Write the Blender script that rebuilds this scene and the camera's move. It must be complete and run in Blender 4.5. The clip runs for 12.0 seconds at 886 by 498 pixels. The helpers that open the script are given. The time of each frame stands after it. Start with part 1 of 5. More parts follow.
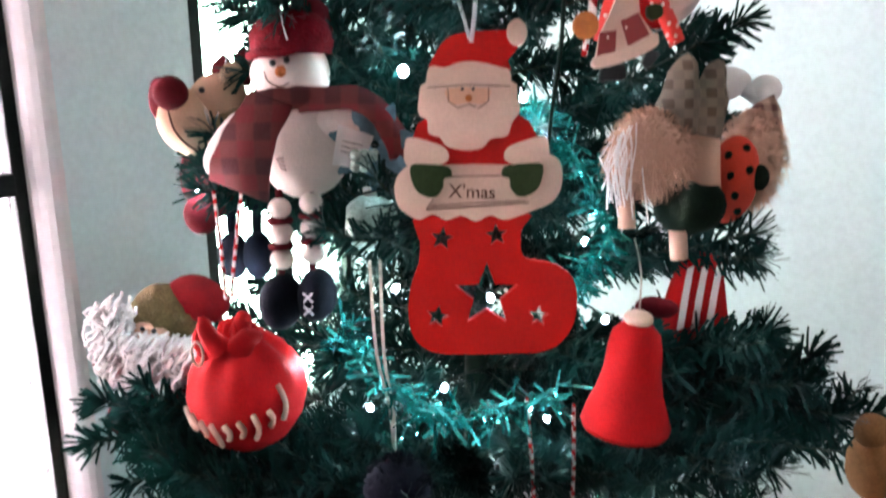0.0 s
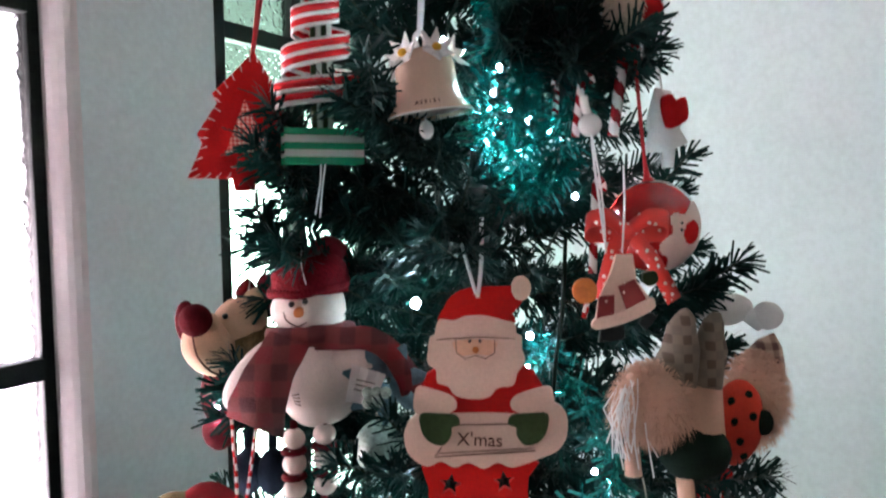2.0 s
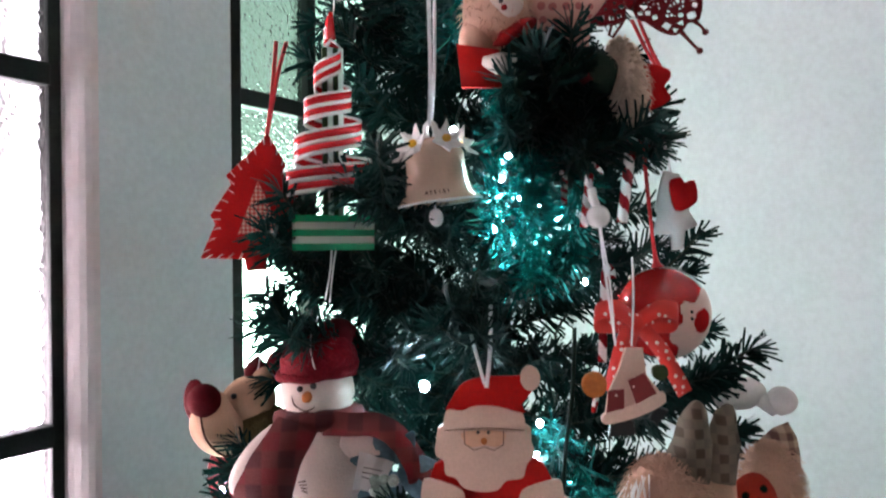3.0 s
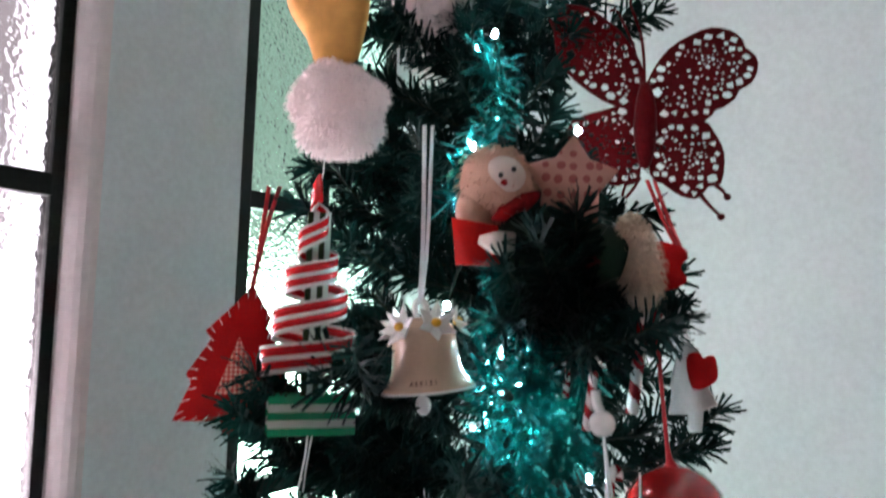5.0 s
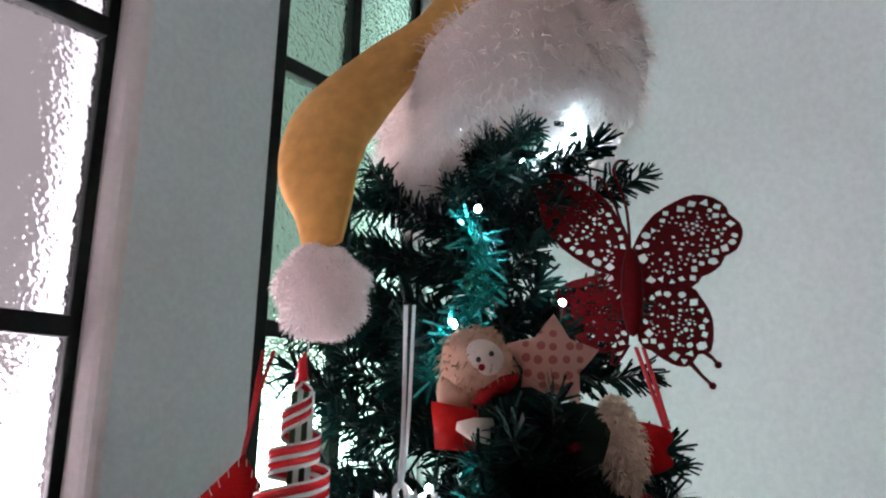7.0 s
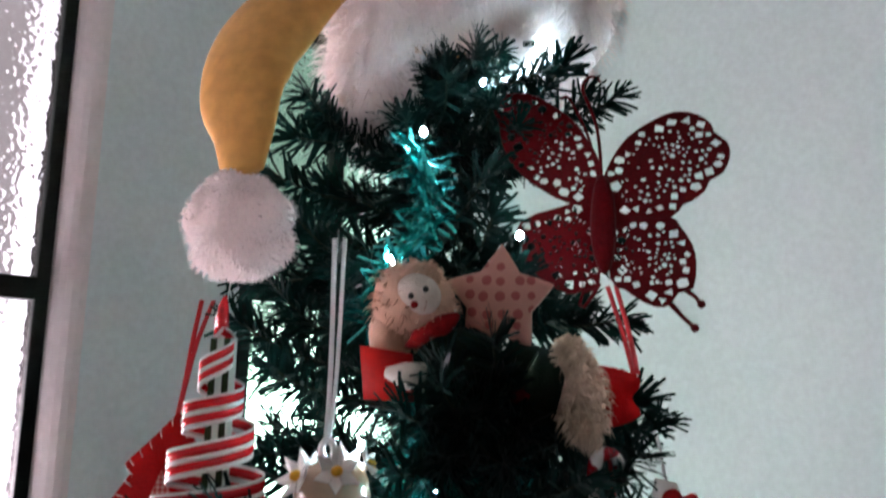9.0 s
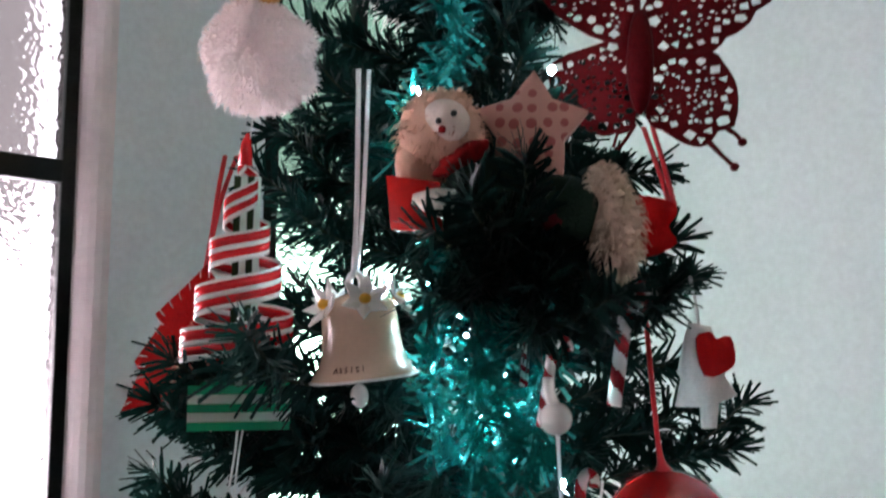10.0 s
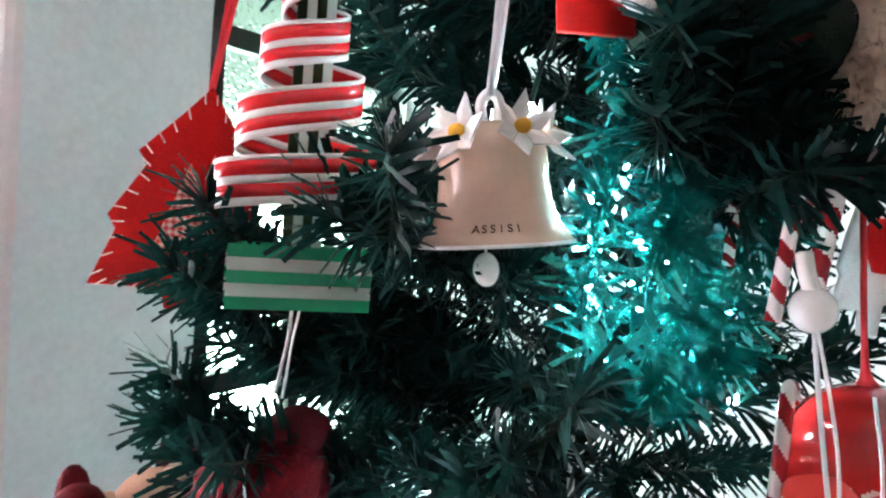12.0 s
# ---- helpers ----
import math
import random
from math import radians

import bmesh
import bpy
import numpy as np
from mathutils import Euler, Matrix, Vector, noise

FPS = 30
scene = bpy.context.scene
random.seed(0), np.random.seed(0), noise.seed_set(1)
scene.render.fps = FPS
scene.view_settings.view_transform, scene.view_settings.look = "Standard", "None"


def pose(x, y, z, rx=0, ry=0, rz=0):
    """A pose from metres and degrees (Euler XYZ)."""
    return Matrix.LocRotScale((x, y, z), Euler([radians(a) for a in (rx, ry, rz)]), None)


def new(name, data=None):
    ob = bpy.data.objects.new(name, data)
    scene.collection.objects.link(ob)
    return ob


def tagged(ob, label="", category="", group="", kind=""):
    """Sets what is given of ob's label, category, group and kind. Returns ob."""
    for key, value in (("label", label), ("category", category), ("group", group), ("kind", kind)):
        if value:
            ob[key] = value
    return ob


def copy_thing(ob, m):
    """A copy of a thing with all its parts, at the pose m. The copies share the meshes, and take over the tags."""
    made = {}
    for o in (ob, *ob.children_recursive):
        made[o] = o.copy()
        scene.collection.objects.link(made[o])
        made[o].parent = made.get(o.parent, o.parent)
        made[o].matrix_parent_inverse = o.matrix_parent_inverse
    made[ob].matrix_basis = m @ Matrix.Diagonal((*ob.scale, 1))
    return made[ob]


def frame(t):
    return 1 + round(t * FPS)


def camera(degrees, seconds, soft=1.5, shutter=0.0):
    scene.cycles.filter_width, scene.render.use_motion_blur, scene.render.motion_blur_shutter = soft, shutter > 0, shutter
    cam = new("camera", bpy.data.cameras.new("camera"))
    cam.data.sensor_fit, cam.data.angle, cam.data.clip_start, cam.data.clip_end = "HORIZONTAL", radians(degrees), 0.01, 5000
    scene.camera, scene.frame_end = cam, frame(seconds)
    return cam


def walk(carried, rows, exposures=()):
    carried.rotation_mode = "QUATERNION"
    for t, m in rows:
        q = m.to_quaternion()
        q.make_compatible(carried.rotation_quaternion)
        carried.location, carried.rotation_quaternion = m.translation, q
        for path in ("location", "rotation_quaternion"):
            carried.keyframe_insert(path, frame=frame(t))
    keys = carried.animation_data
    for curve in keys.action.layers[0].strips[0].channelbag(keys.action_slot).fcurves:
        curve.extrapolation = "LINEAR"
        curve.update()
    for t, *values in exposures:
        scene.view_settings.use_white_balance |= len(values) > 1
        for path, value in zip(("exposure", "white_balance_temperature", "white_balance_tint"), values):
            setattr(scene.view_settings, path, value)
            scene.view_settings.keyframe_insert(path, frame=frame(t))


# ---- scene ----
cam = camera(62.7, 12.0, soft=2.1, shutter=0.5)
METRES, EYE, TILT, LEAN, TURN = 0.6, 1.2, 0.0, 0.0, 0.0
ROWS = [
    (0.0, 0.0, 0.0, 0.0, -0.1, -12.9, 0.46),
    (0.5, 0.001, 0.0004, 0.0504, 0.14, -9.92, 0.52),
    (1.0, 0.0064, -0.0032, 0.0868, 0.61, -7.47, 0.11),
    (1.5, 0.0156, -0.0028, 0.1098, 1.29, -5.9, 0.74),
    (2.0, 0.0172, -0.0096, 0.1408, 1.74, -3.93, 0.68),
    (2.5, 0.0199, -0.0116, 0.1659, 2.17, -2.18, 0.71),
    (4.5, 0.0349, 0.0376, 0.2668, 4.5, 3.73, -1.28),
    (5.0, 0.0512, 0.0608, 0.3143, 4.6, 4.5, -1.68),
    (5.5, 0.0661, 0.0499, 0.3652, 5.16, 8.31, -1.93),
    (6.0, 0.0809, 0.0286, 0.3978, 6.01, 10.92, -1.71),
    (6.5, 0.0936, 0.0305, 0.4052, 6.65, 11.58, -1.58),
    (8.5, 0.1618, 0.1444, 0.4, 9.59, 11.23, -0.89),
    (9.0, 0.1799, 0.1623, 0.3794, 9.9, 9.64, -0.78),
    (9.5, 0.1756, 0.1684, 0.3349, 10.76, 6.1, -1.36),
    (10.0, 0.1722, 0.1921, 0.3026, 11.88, 3.57, -0.71),
    (10.5, 0.1685, 0.2046, 0.2701, 12.96, 1.18, -0.91),
    (11.0, 0.1166, 0.2266, 0.2426, 13.11, -1.29, -1.88),
    (11.5, 0.0177, 0.3138, 0.2442, 8.18, -3.33, -3.6),
    (12.0, -0.0266, 0.3539, 0.249, 3.41, -3.03, -4.55),
]
walk(cam, [(t, pose(0, 0, EYE, TILT, LEAN, TURN) @ pose(METRES * x, METRES * y, METRES * z, 90 + pitch, roll, yaw)) for t, x, y, z, yaw, pitch, roll in ROWS],
     [(0.0, 1.4), (1.0, 1.0), (2.5, 0.75), (5.5, 0.35), (6.5, 0.22), (8.5, 0.28), (10.5, 0.45), (11.0, 0.45), (11.5, 0.75), (12.0, 1.35)])
OUTSIDE = 19.5

# ---- light ----
world = bpy.data.worlds.new("daylight")
scene.world = world
world.use_nodes = True
sky = world.node_tree.nodes.new("ShaderNodeTexSky")
sky.sky_type, sky.sun_disc, sky.sun_elevation, sky.sun_rotation = "NISHITA", False, radians(50), radians(200)
world.node_tree.links.new(sky.outputs[0], world.node_tree.nodes["Background"].inputs[0])
world.node_tree.nodes["Background"].inputs[1].default_value = 0.1

# the window wall: u runs along it, w out of it into the room
TURN_WALL = radians(28.7)
DU = Vector((math.sin(TURN_WALL), math.cos(TURN_WALL), 0))
DW = Vector((math.cos(TURN_WALL), -math.sin(TURN_WALL), 0))
W0 = Vector((-0.49, 0.83, 0))
WALL = Matrix((DU.to_4d(), DW.to_4d(), (0, 0, 1, 0), (0, 0, 0, 1))).transposed()
WALL.col[0][3] = WALL.col[1][3] = WALL.col[2][3] = 0
WALL.translation = W0


# ---- materials ----
def node_of(nt, kind, **values):
    n = nt.nodes.new(kind)
    for k, v in values.items():
        n.inputs[k].default_value = v
    return n


def mat(name, color, rough=0.6, metal=0.0, vary=0.25, scale=40.0, bump=0.3, fine=400.0, sheen=0.0, sub=0.0, coat=0.0,
        transmission=0.0, second=None, weave=0.0, translucent=0.0):
    """A surface with stains at one scale, grain at another and relief from the grain."""
    m = bpy.data.materials.new(name)
    m.use_nodes = True
    nt = m.node_tree
    b = nt.nodes["Principled BSDF"]
    coord = nt.nodes.new("ShaderNodeTexCoord")
    big = node_of(nt, "ShaderNodeTexNoise", Scale=scale, Detail=3.0)
    small = node_of(nt, "ShaderNodeTexNoise", Scale=fine, Detail=2.0)
    nt.links.new(coord.outputs["Object"], big.inputs["Vector"])
    nt.links.new(coord.outputs["Object"], small.inputs["Vector"])
    both = node_of(nt, "ShaderNodeMath")
    nt.links.new(big.outputs[0], both.inputs[0])
    nt.links.new(small.outputs[0], both.inputs[1])
    ramp = nt.nodes.new("ShaderNodeValToRGB")
    half = node_of(nt, "ShaderNodeMath")
    half.operation = "MULTIPLY"
    half.inputs[1].default_value = 0.5
    nt.links.new(both.outputs[0], half.inputs[0])
    nt.links.new(half.outputs[0], ramp.inputs[0])
    c = Vector(color)
    d = Vector(second) if second else c * (1 - vary)
    ramp.color_ramp.elements[0].position, ramp.color_ramp.elements[1].position = 0.36, 0.64
    ramp.color_ramp.elements[0].color = (*d, 1)
    ramp.color_ramp.elements[1].color = (*(c * (1 + 0.25 * vary)), 1)
    nt.links.new(ramp.outputs[0], b.inputs["Base Color"])
    b.inputs["Roughness"].default_value = rough
    b.inputs["Metallic"].default_value = metal
    b.inputs["Specular IOR Level"].default_value = 0.5 if rough < 0.35 else (0.3 if rough < 0.4 else 0.12)
    b.inputs["Sheen Weight"].default_value = sheen
    b.inputs["Coat Weight"].default_value = coat
    b.inputs["Transmission Weight"].default_value = transmission
    if sub:
        b.inputs["Subsurface Weight"].default_value = sub
        b.inputs["Subsurface Scale"].default_value = 0.004
    height = small.outputs[0]
    if weave:
        wv = node_of(nt, "ShaderNodeTexVoronoi", Scale=weave)
        nt.links.new(coord.outputs["Object"], wv.inputs["Vector"])
        height = wv.outputs[0]
    if bump:
        bp = node_of(nt, "ShaderNodeBump", Strength=bump, Distance=0.001)
        nt.links.new(height, bp.inputs["Height"])
        nt.links.new(bp.outputs[0], b.inputs["Normal"])
    if translucent:
        tr = nt.nodes.new("ShaderNodeBsdfTranslucent")
        nt.links.new(ramp.outputs[0], tr.inputs[0])
        mix = node_of(nt, "ShaderNodeMixShader", Fac=translucent)
        nt.links.new(b.outputs[0], mix.inputs[1])
        nt.links.new(tr.outputs[0], mix.inputs[2])
        nt.links.new(mix.outputs[0], nt.nodes["Material Output"].inputs[0])
    return m


def glow(name, color, strength):
    m = bpy.data.materials.new(name)
    m.use_nodes = True
    b = m.node_tree.nodes["Principled BSDF"]
    b.inputs["Base Color"].default_value = (*color, 1)
    b.inputs["Emission Color"].default_value = (*color, 1)
    b.inputs["Emission Strength"].default_value = strength
    return m


def glass(name, color, bump, scale):
    """Hammered cathedral glass: small round dimples over broad waves."""
    m = bpy.data.materials.new(name)
    m.use_nodes = True
    nt = m.node_tree
    b = nt.nodes["Principled BSDF"]
    b.inputs["Base Color"].default_value = (*color, 1)
    b.inputs["Roughness"].default_value = 0.12
    b.inputs["Transmission Weight"].default_value = 1.0
    b.inputs["IOR"].default_value = 1.45
    coord = nt.nodes.new("ShaderNodeTexCoord")
    v = node_of(nt, "ShaderNodeTexVoronoi", Scale=scale)
    v.feature = "SMOOTH_F1"
    n = node_of(nt, "ShaderNodeTexNoise", Scale=scale * 0.22, Detail=3.0)
    add = node_of(nt, "ShaderNodeMath")
    nt.links.new(coord.outputs["Object"], v.inputs["Vector"])
    nt.links.new(coord.outputs["Object"], n.inputs["Vector"])
    nt.links.new(v.outputs["Distance"], add.inputs[0])
    nt.links.new(n.outputs[0], add.inputs[1])
    bp = node_of(nt, "ShaderNodeBump", Strength=bump, Distance=0.004)
    nt.links.new(add.outputs[0], bp.inputs["Height"])
    nt.links.new(bp.outputs[0], b.inputs["Normal"])
    return m


M_WALL = mat("wall_paint", (0.72, 0.775, 0.8), 0.75, vary=0.1, scale=3.0, bump=0.12, fine=120)
M_CEIL = mat("ceiling_paint", (0.8, 0.8, 0.78), 0.8, vary=0.05, scale=3.0, bump=0.1, fine=90)
# colour of the unseen walls, kept pale to bounce window light back
M_BACK = mat("pale_bounce_wall_paint", (0.78, 0.75, 0.73), 0.8, vary=0.1, scale=3.0, bump=0.1, fine=90)
M_FLOOR = mat("floor_tile", (0.28, 0.21, 0.16), 0.35, vary=0.3, scale=4.0, bump=0.1, fine=60)
# pinkish base colour carries the pink window light on the reveal
M_REVEAL = mat("reveal_gloss_pink_light", (0.78, 0.7, 0.71), 0.35, vary=0.08, scale=14.0, bump=0.15, fine=90)
M_STEEL = mat("black_steel_paint", (0.012, 0.014, 0.013), 0.4, vary=0.4, scale=60.0, bump=0.35, fine=300)
M_PINK = glass("pink_hammered_glass", (1.0, 0.8, 0.86), 0.55, 150)
M_GREEN = glass("green_hammered_glass", (0.6, 0.88, 0.7), 0.6, 170)
M_NEEDLE = mat("pvc_needle", (0.004, 0.026, 0.021), 0.42, vary=0.6, scale=60, bump=0.0, translucent=0.25, second=(0.002, 0.011, 0.01))
M_STEM = mat("twisted_wire_stem", (0.03, 0.035, 0.022), 0.5, vary=0.4, scale=90, bump=0.4)
M_TRUNK = mat("green_metal_pole", (0.012, 0.03, 0.02), 0.45, vary=0.3, scale=50, bump=0.2)
M_TINSEL = mat("teal_foil", (0.07, 0.52, 0.49), 0.22, metal=0.85, vary=0.4, scale=80, bump=0.0)
M_LED = glow("cool_white_led", (0.6, 0.88, 1.0), 430.0)
M_CABLE = mat("dark_green_cable", (0.008, 0.016, 0.012), 0.5, vary=0.2, scale=80, bump=0.1)


# ---- building ----
def part(name, bm, material, parent=None, label="", smooth=True):
    me = bpy.data.meshes.new(name)
    bm.normal_update()
    bm.to_mesh(me)
    bm.free()
    for f in me.polygons:
        f.use_smooth = smooth
    for m in (material if isinstance(material, (list, tuple)) else [material]):
        me.materials.append(m)
    ob = new(name, me)
    ob.parent = parent
    if label:
        tagged(ob, label)
    return ob


def thing(name, m, label, category, group="", kind=""):
    ob = new(name)
    ob.empty_display_size = 0.02
    ob.matrix_basis = m
    return tagged(ob, label, category, group, kind)


def box(x0, x1, y0, y1, z0, z1, bevel=0.0, bm=None):
    bm = bm or bmesh.new()
    r = bmesh.ops.create_cube(bm, size=1.0)
    bmesh.ops.transform(bm, verts=r["verts"], matrix=Matrix.Translation(((x0 + x1) / 2, (y0 + y1) / 2, (z0 + z1) / 2))
                        @ Matrix.Diagonal((x1 - x0, y1 - y0, z1 - z0, 1)))
    if bevel:
        edges = [e for e in bm.edges if all(v in r["verts"] for v in e.verts)]
        bmesh.ops.bevel(bm, geom=edges, offset=bevel, segments=2, affect="EDGES", profile=0.6)
    return bm


def tube(points, radius, seg=8, bm=None, closed=False):
    """A round bar along points; radius is one number or one for each point."""
    bm = bm or bmesh.new()
    pts = [Vector(p) for p in points]
    rad = radius if isinstance(radius, (list, tuple)) else [radius] * len(pts)
    rings, side = [], None
    for i, p in enumerate(pts):
        a, b = pts[max(i - 1, 0)], pts[min(i + 1, len(pts) - 1)]
        if closed:
            a, b = pts[i - 1], pts[(i + 1) % len(pts)]
        d = (b - a).normalized()
        if side is None:
            side = d.orthogonal().normalized()
        side = (side - d * side.dot(d)).normalized()
        up = d.cross(side)
        rings.append([bm.verts.new(p + rad[i] * (math.cos(k * math.tau / seg) * side + math.sin(k * math.tau / seg) * up)) for k in range(seg)])
    last = len(rings) if closed else len(rings) - 1
    for i in range(last):
        r0, r1 = rings[i], rings[(i + 1) % len(rings)]
        for k in range(seg):
            bm.faces.new((r0[k], r0[(k + 1) % seg], r1[(k + 1) % seg], r1[k]))
    if not closed:
        bm.faces.new(rings[0][::-1])
        bm.faces.new(rings[-1])
    return bm


def ball(c, r, seg=20, bm=None, lump=0.0, freq=60.0, turn=None):
    """An ellipsoid at c with radii r (a number or three), made uneven by lump metres."""
    bm = bm or bmesh.new()
    r = (r, r, r) if isinstance(r, (int, float)) else r
    made = bmesh.ops.create_uvsphere(bm, u_segments=seg, v_segments=max(6, seg * 2 // 3), radius=1.0)["verts"]
    m = Matrix.Translation(c) @ (turn or Matrix()) @ Matrix.Diagonal((*r, 1))
    for v in made:
        v.co = m @ v.co
        if lump:
            v.co += (v.co - Vector(c)).normalized() * lump * noise.noise(v.co * freq)
    return bm


def lathe(profile, seg=28, bm=None):
    """A turned form about z from (radius, height) pairs."""
    bm = bm or bmesh.new()
    rings = [[bm.verts.new((max(r, 1e-5) * math.cos(k * math.tau / seg), max(r, 1e-5) * math.sin(k * math.tau / seg), z)) for k in range(seg)] for r, z in profile]
    for r0, r1 in zip(rings, rings[1:]):
        for k in range(seg):
            bm.faces.new((r0[k], r0[(k + 1) % seg], r1[(k + 1) % seg], r1[k]))
    return bm


def slab(outline, y0, y1, bm=None, bevel=0.0):
    """A flat plate: the outline in (x, z), from y0 (front) to y1 (back)."""
    bm = bm or bmesh.new()
    front = [bm.verts.new((x, y0, z)) for x, z in outline]
    back = [bm.verts.new((x, y1, z)) for x, z in outline]
    f0 = bm.faces.new(front)
    f1 = bm.faces.new(back[::-1])
    n = len(outline)
    for i in range(n):
        bm.faces.new((front[i], back[i], back[(i + 1) % n], front[(i + 1) % n]))
    bmesh.ops.recalc_face_normals(bm, faces=bm.faces)
    if bevel:
        rim = [e for f in (f0, f1) for e in f.edges]
        bmesh.ops.bevel(bm, geom=list(set(rim)), offset=bevel, segments=2, affect="EDGES")
    bmesh.ops.triangulate(bm, faces=[f for f in bm.faces if len(f.verts) > 4])
    return bm


def smooth_line(points, steps=6, closed=False):
    """Points along a smooth curve through the given ones."""
    pts = [Vector(p) for p in points]
    n, out = len(pts), []
    for i in range(n if closed else n - 1):
        if closed:
            a, b, c, d = pts[i - 1], pts[i], pts[(i + 1) % n], pts[(i + 2) % n]
        else:
            a, b, c, d = pts[max(i - 1, 0)], pts[i], pts[i + 1], pts[min(i + 2, n - 1)]
        for k in range(steps):
            t = k / steps
            out.append(0.5 * (2 * b + (c - a) * t + (2 * a - 5 * b + 4 * c - d) * t * t + (3 * b - a - 3 * c + d) * t ** 3))
    return out if closed else out + [pts[-1]]


def band(points, across, width, thick=0.0006, bm=None):
    """A flat ribbon along points; across gives its width direction, one vector or one for each point."""
    bm = bm or bmesh.new()
    pts = [Vector(p) for p in points]
    rows = []
    for i, p in enumerate(pts):
        a = Vector(across[i] if isinstance(across, list) else across).normalized()
        d = (pts[min(i + 1, len(pts) - 1)] - pts[max(i - 1, 0)]).normalized()
        nrm = d.cross(a)
        nrm = nrm.normalized() if nrm.length > 1e-6 else Vector((0, 1, 0))
        w = (width[i] if isinstance(width, (list, tuple)) else width) / 2
        rows.append([bm.verts.new(p + a * w + nrm * thick / 2), bm.verts.new(p - a * w + nrm * thick / 2),
                     bm.verts.new(p - a * w - nrm * thick / 2), bm.verts.new(p + a * w - nrm * thick / 2)])
    for r0, r1 in zip(rows, rows[1:]):
        for k in range(4):
            bm.faces.new((r0[k], r0[(k + 1) % 4], r1[(k + 1) % 4], r1[k]))
    bm.faces.new(rows[0][::-1])
    bm.faces.new(rows[-1])
    bmesh.ops.recalc_face_normals(bm, faces=bm.faces)
    return bm


# ---- room ----
def setting(name, bm, material, m, label, category, smooth=False):
    ob = part(name, bm, material, None, "", smooth)
    ob.matrix_basis = m
    return tagged(ob, label, category, kind="structure")


U_CORNER, FACE, BACK = 0.645, 0.03, -0.13
W1_U0, W1_U1, W2_U0, W2_U1 = -0.84, 0.04, 0.25, 0.64
SILL, HEAD, ROOM_H = 0.62, 2.4, 2.75
bm = bmesh.new()
for u0, u1, z0, z1 in ((-3.2, W1_U0, 0, ROOM_H), (W1_U0, W1_U1, 0, SILL), (W1_U0, W1_U1, HEAD, ROOM_H), (W2_U0, W2_U1, 0, SILL),
                       (W2_U0, W2_U1, HEAD, ROOM_H), (W2_U1, U_CORNER + 0.15, 0, ROOM_H)):
    box(u0, u1, BACK, FACE, z0, z1, 0, bm)
wall_windows = setting("wall_windows", bm, M_WALL, WALL, "pale grey-green painted plaster wall with two windows", "wall")
# the pier between the windows, its edge to the first window rounded back to the steel frame
pier = [(0.012, BACK), (0.012, 0.0)]
pier += [(0.012 + 0.03 * (1 - math.cos(a)), 0.03 * math.sin(a) * 1.0) for a in [radians(k) for k in (15, 30, 45, 60, 75, 90)]]
pier += [(W2_U0, FACE), (W2_U0, BACK)]
bm = bmesh.new()
low = [bm.verts.new((u, w, 0)) for u, w in pier]
top = [bm.verts.new((u, w, ROOM_H)) for u, w in pier]
for i in range(len(pier)):
    f = bm.faces.new((low[i], low[(i + 1) % len(pier)], top[(i + 1) % len(pier)], top[i]))
    f.material_index = 1 if 0 < i < 7 else 0
bm.faces.new(low), bm.faces.new(top)
bmesh.ops.recalc_face_normals(bm, faces=bm.faces)
setting("wall_pier", bm, [M_WALL, M_REVEAL], WALL, "plaster pier between two windows with a rounded gloss-painted edge, tinted for pink window light", "wall")
setting("wall_right", box(U_CORNER, U_CORNER + 0.15, FACE, 2.8, 0, ROOM_H), M_WALL, WALL, "plain pale grey-green plaster wall behind the tree", "wall")
# wall_back and wall_far are unseen, added to close the room and return light
setting("wall_back", box(-3.2, -3.05, FACE, 2.8, 0, ROOM_H), M_BACK, WALL, "unseen plain painted plaster wall across the room, added to bounce light", "wall")
setting("wall_far", box(-3.05, U_CORNER, 2.65, 2.8, 0, ROOM_H), M_BACK, WALL, "unseen plain painted plaster wall opposite the windows, added to bounce light", "wall")
setting("floor", box(-3.2, U_CORNER + 0.15, BACK, 2.8, -0.1, 0), M_FLOOR, WALL, "brown tiled floor under the tree", "floor")
setting("ceiling", box(-3.2, U_CORNER + 0.15, BACK, 2.8, ROOM_H, ROOM_H + 0.1), M_CEIL, WALL, "plain white painted ceiling", "ceiling")


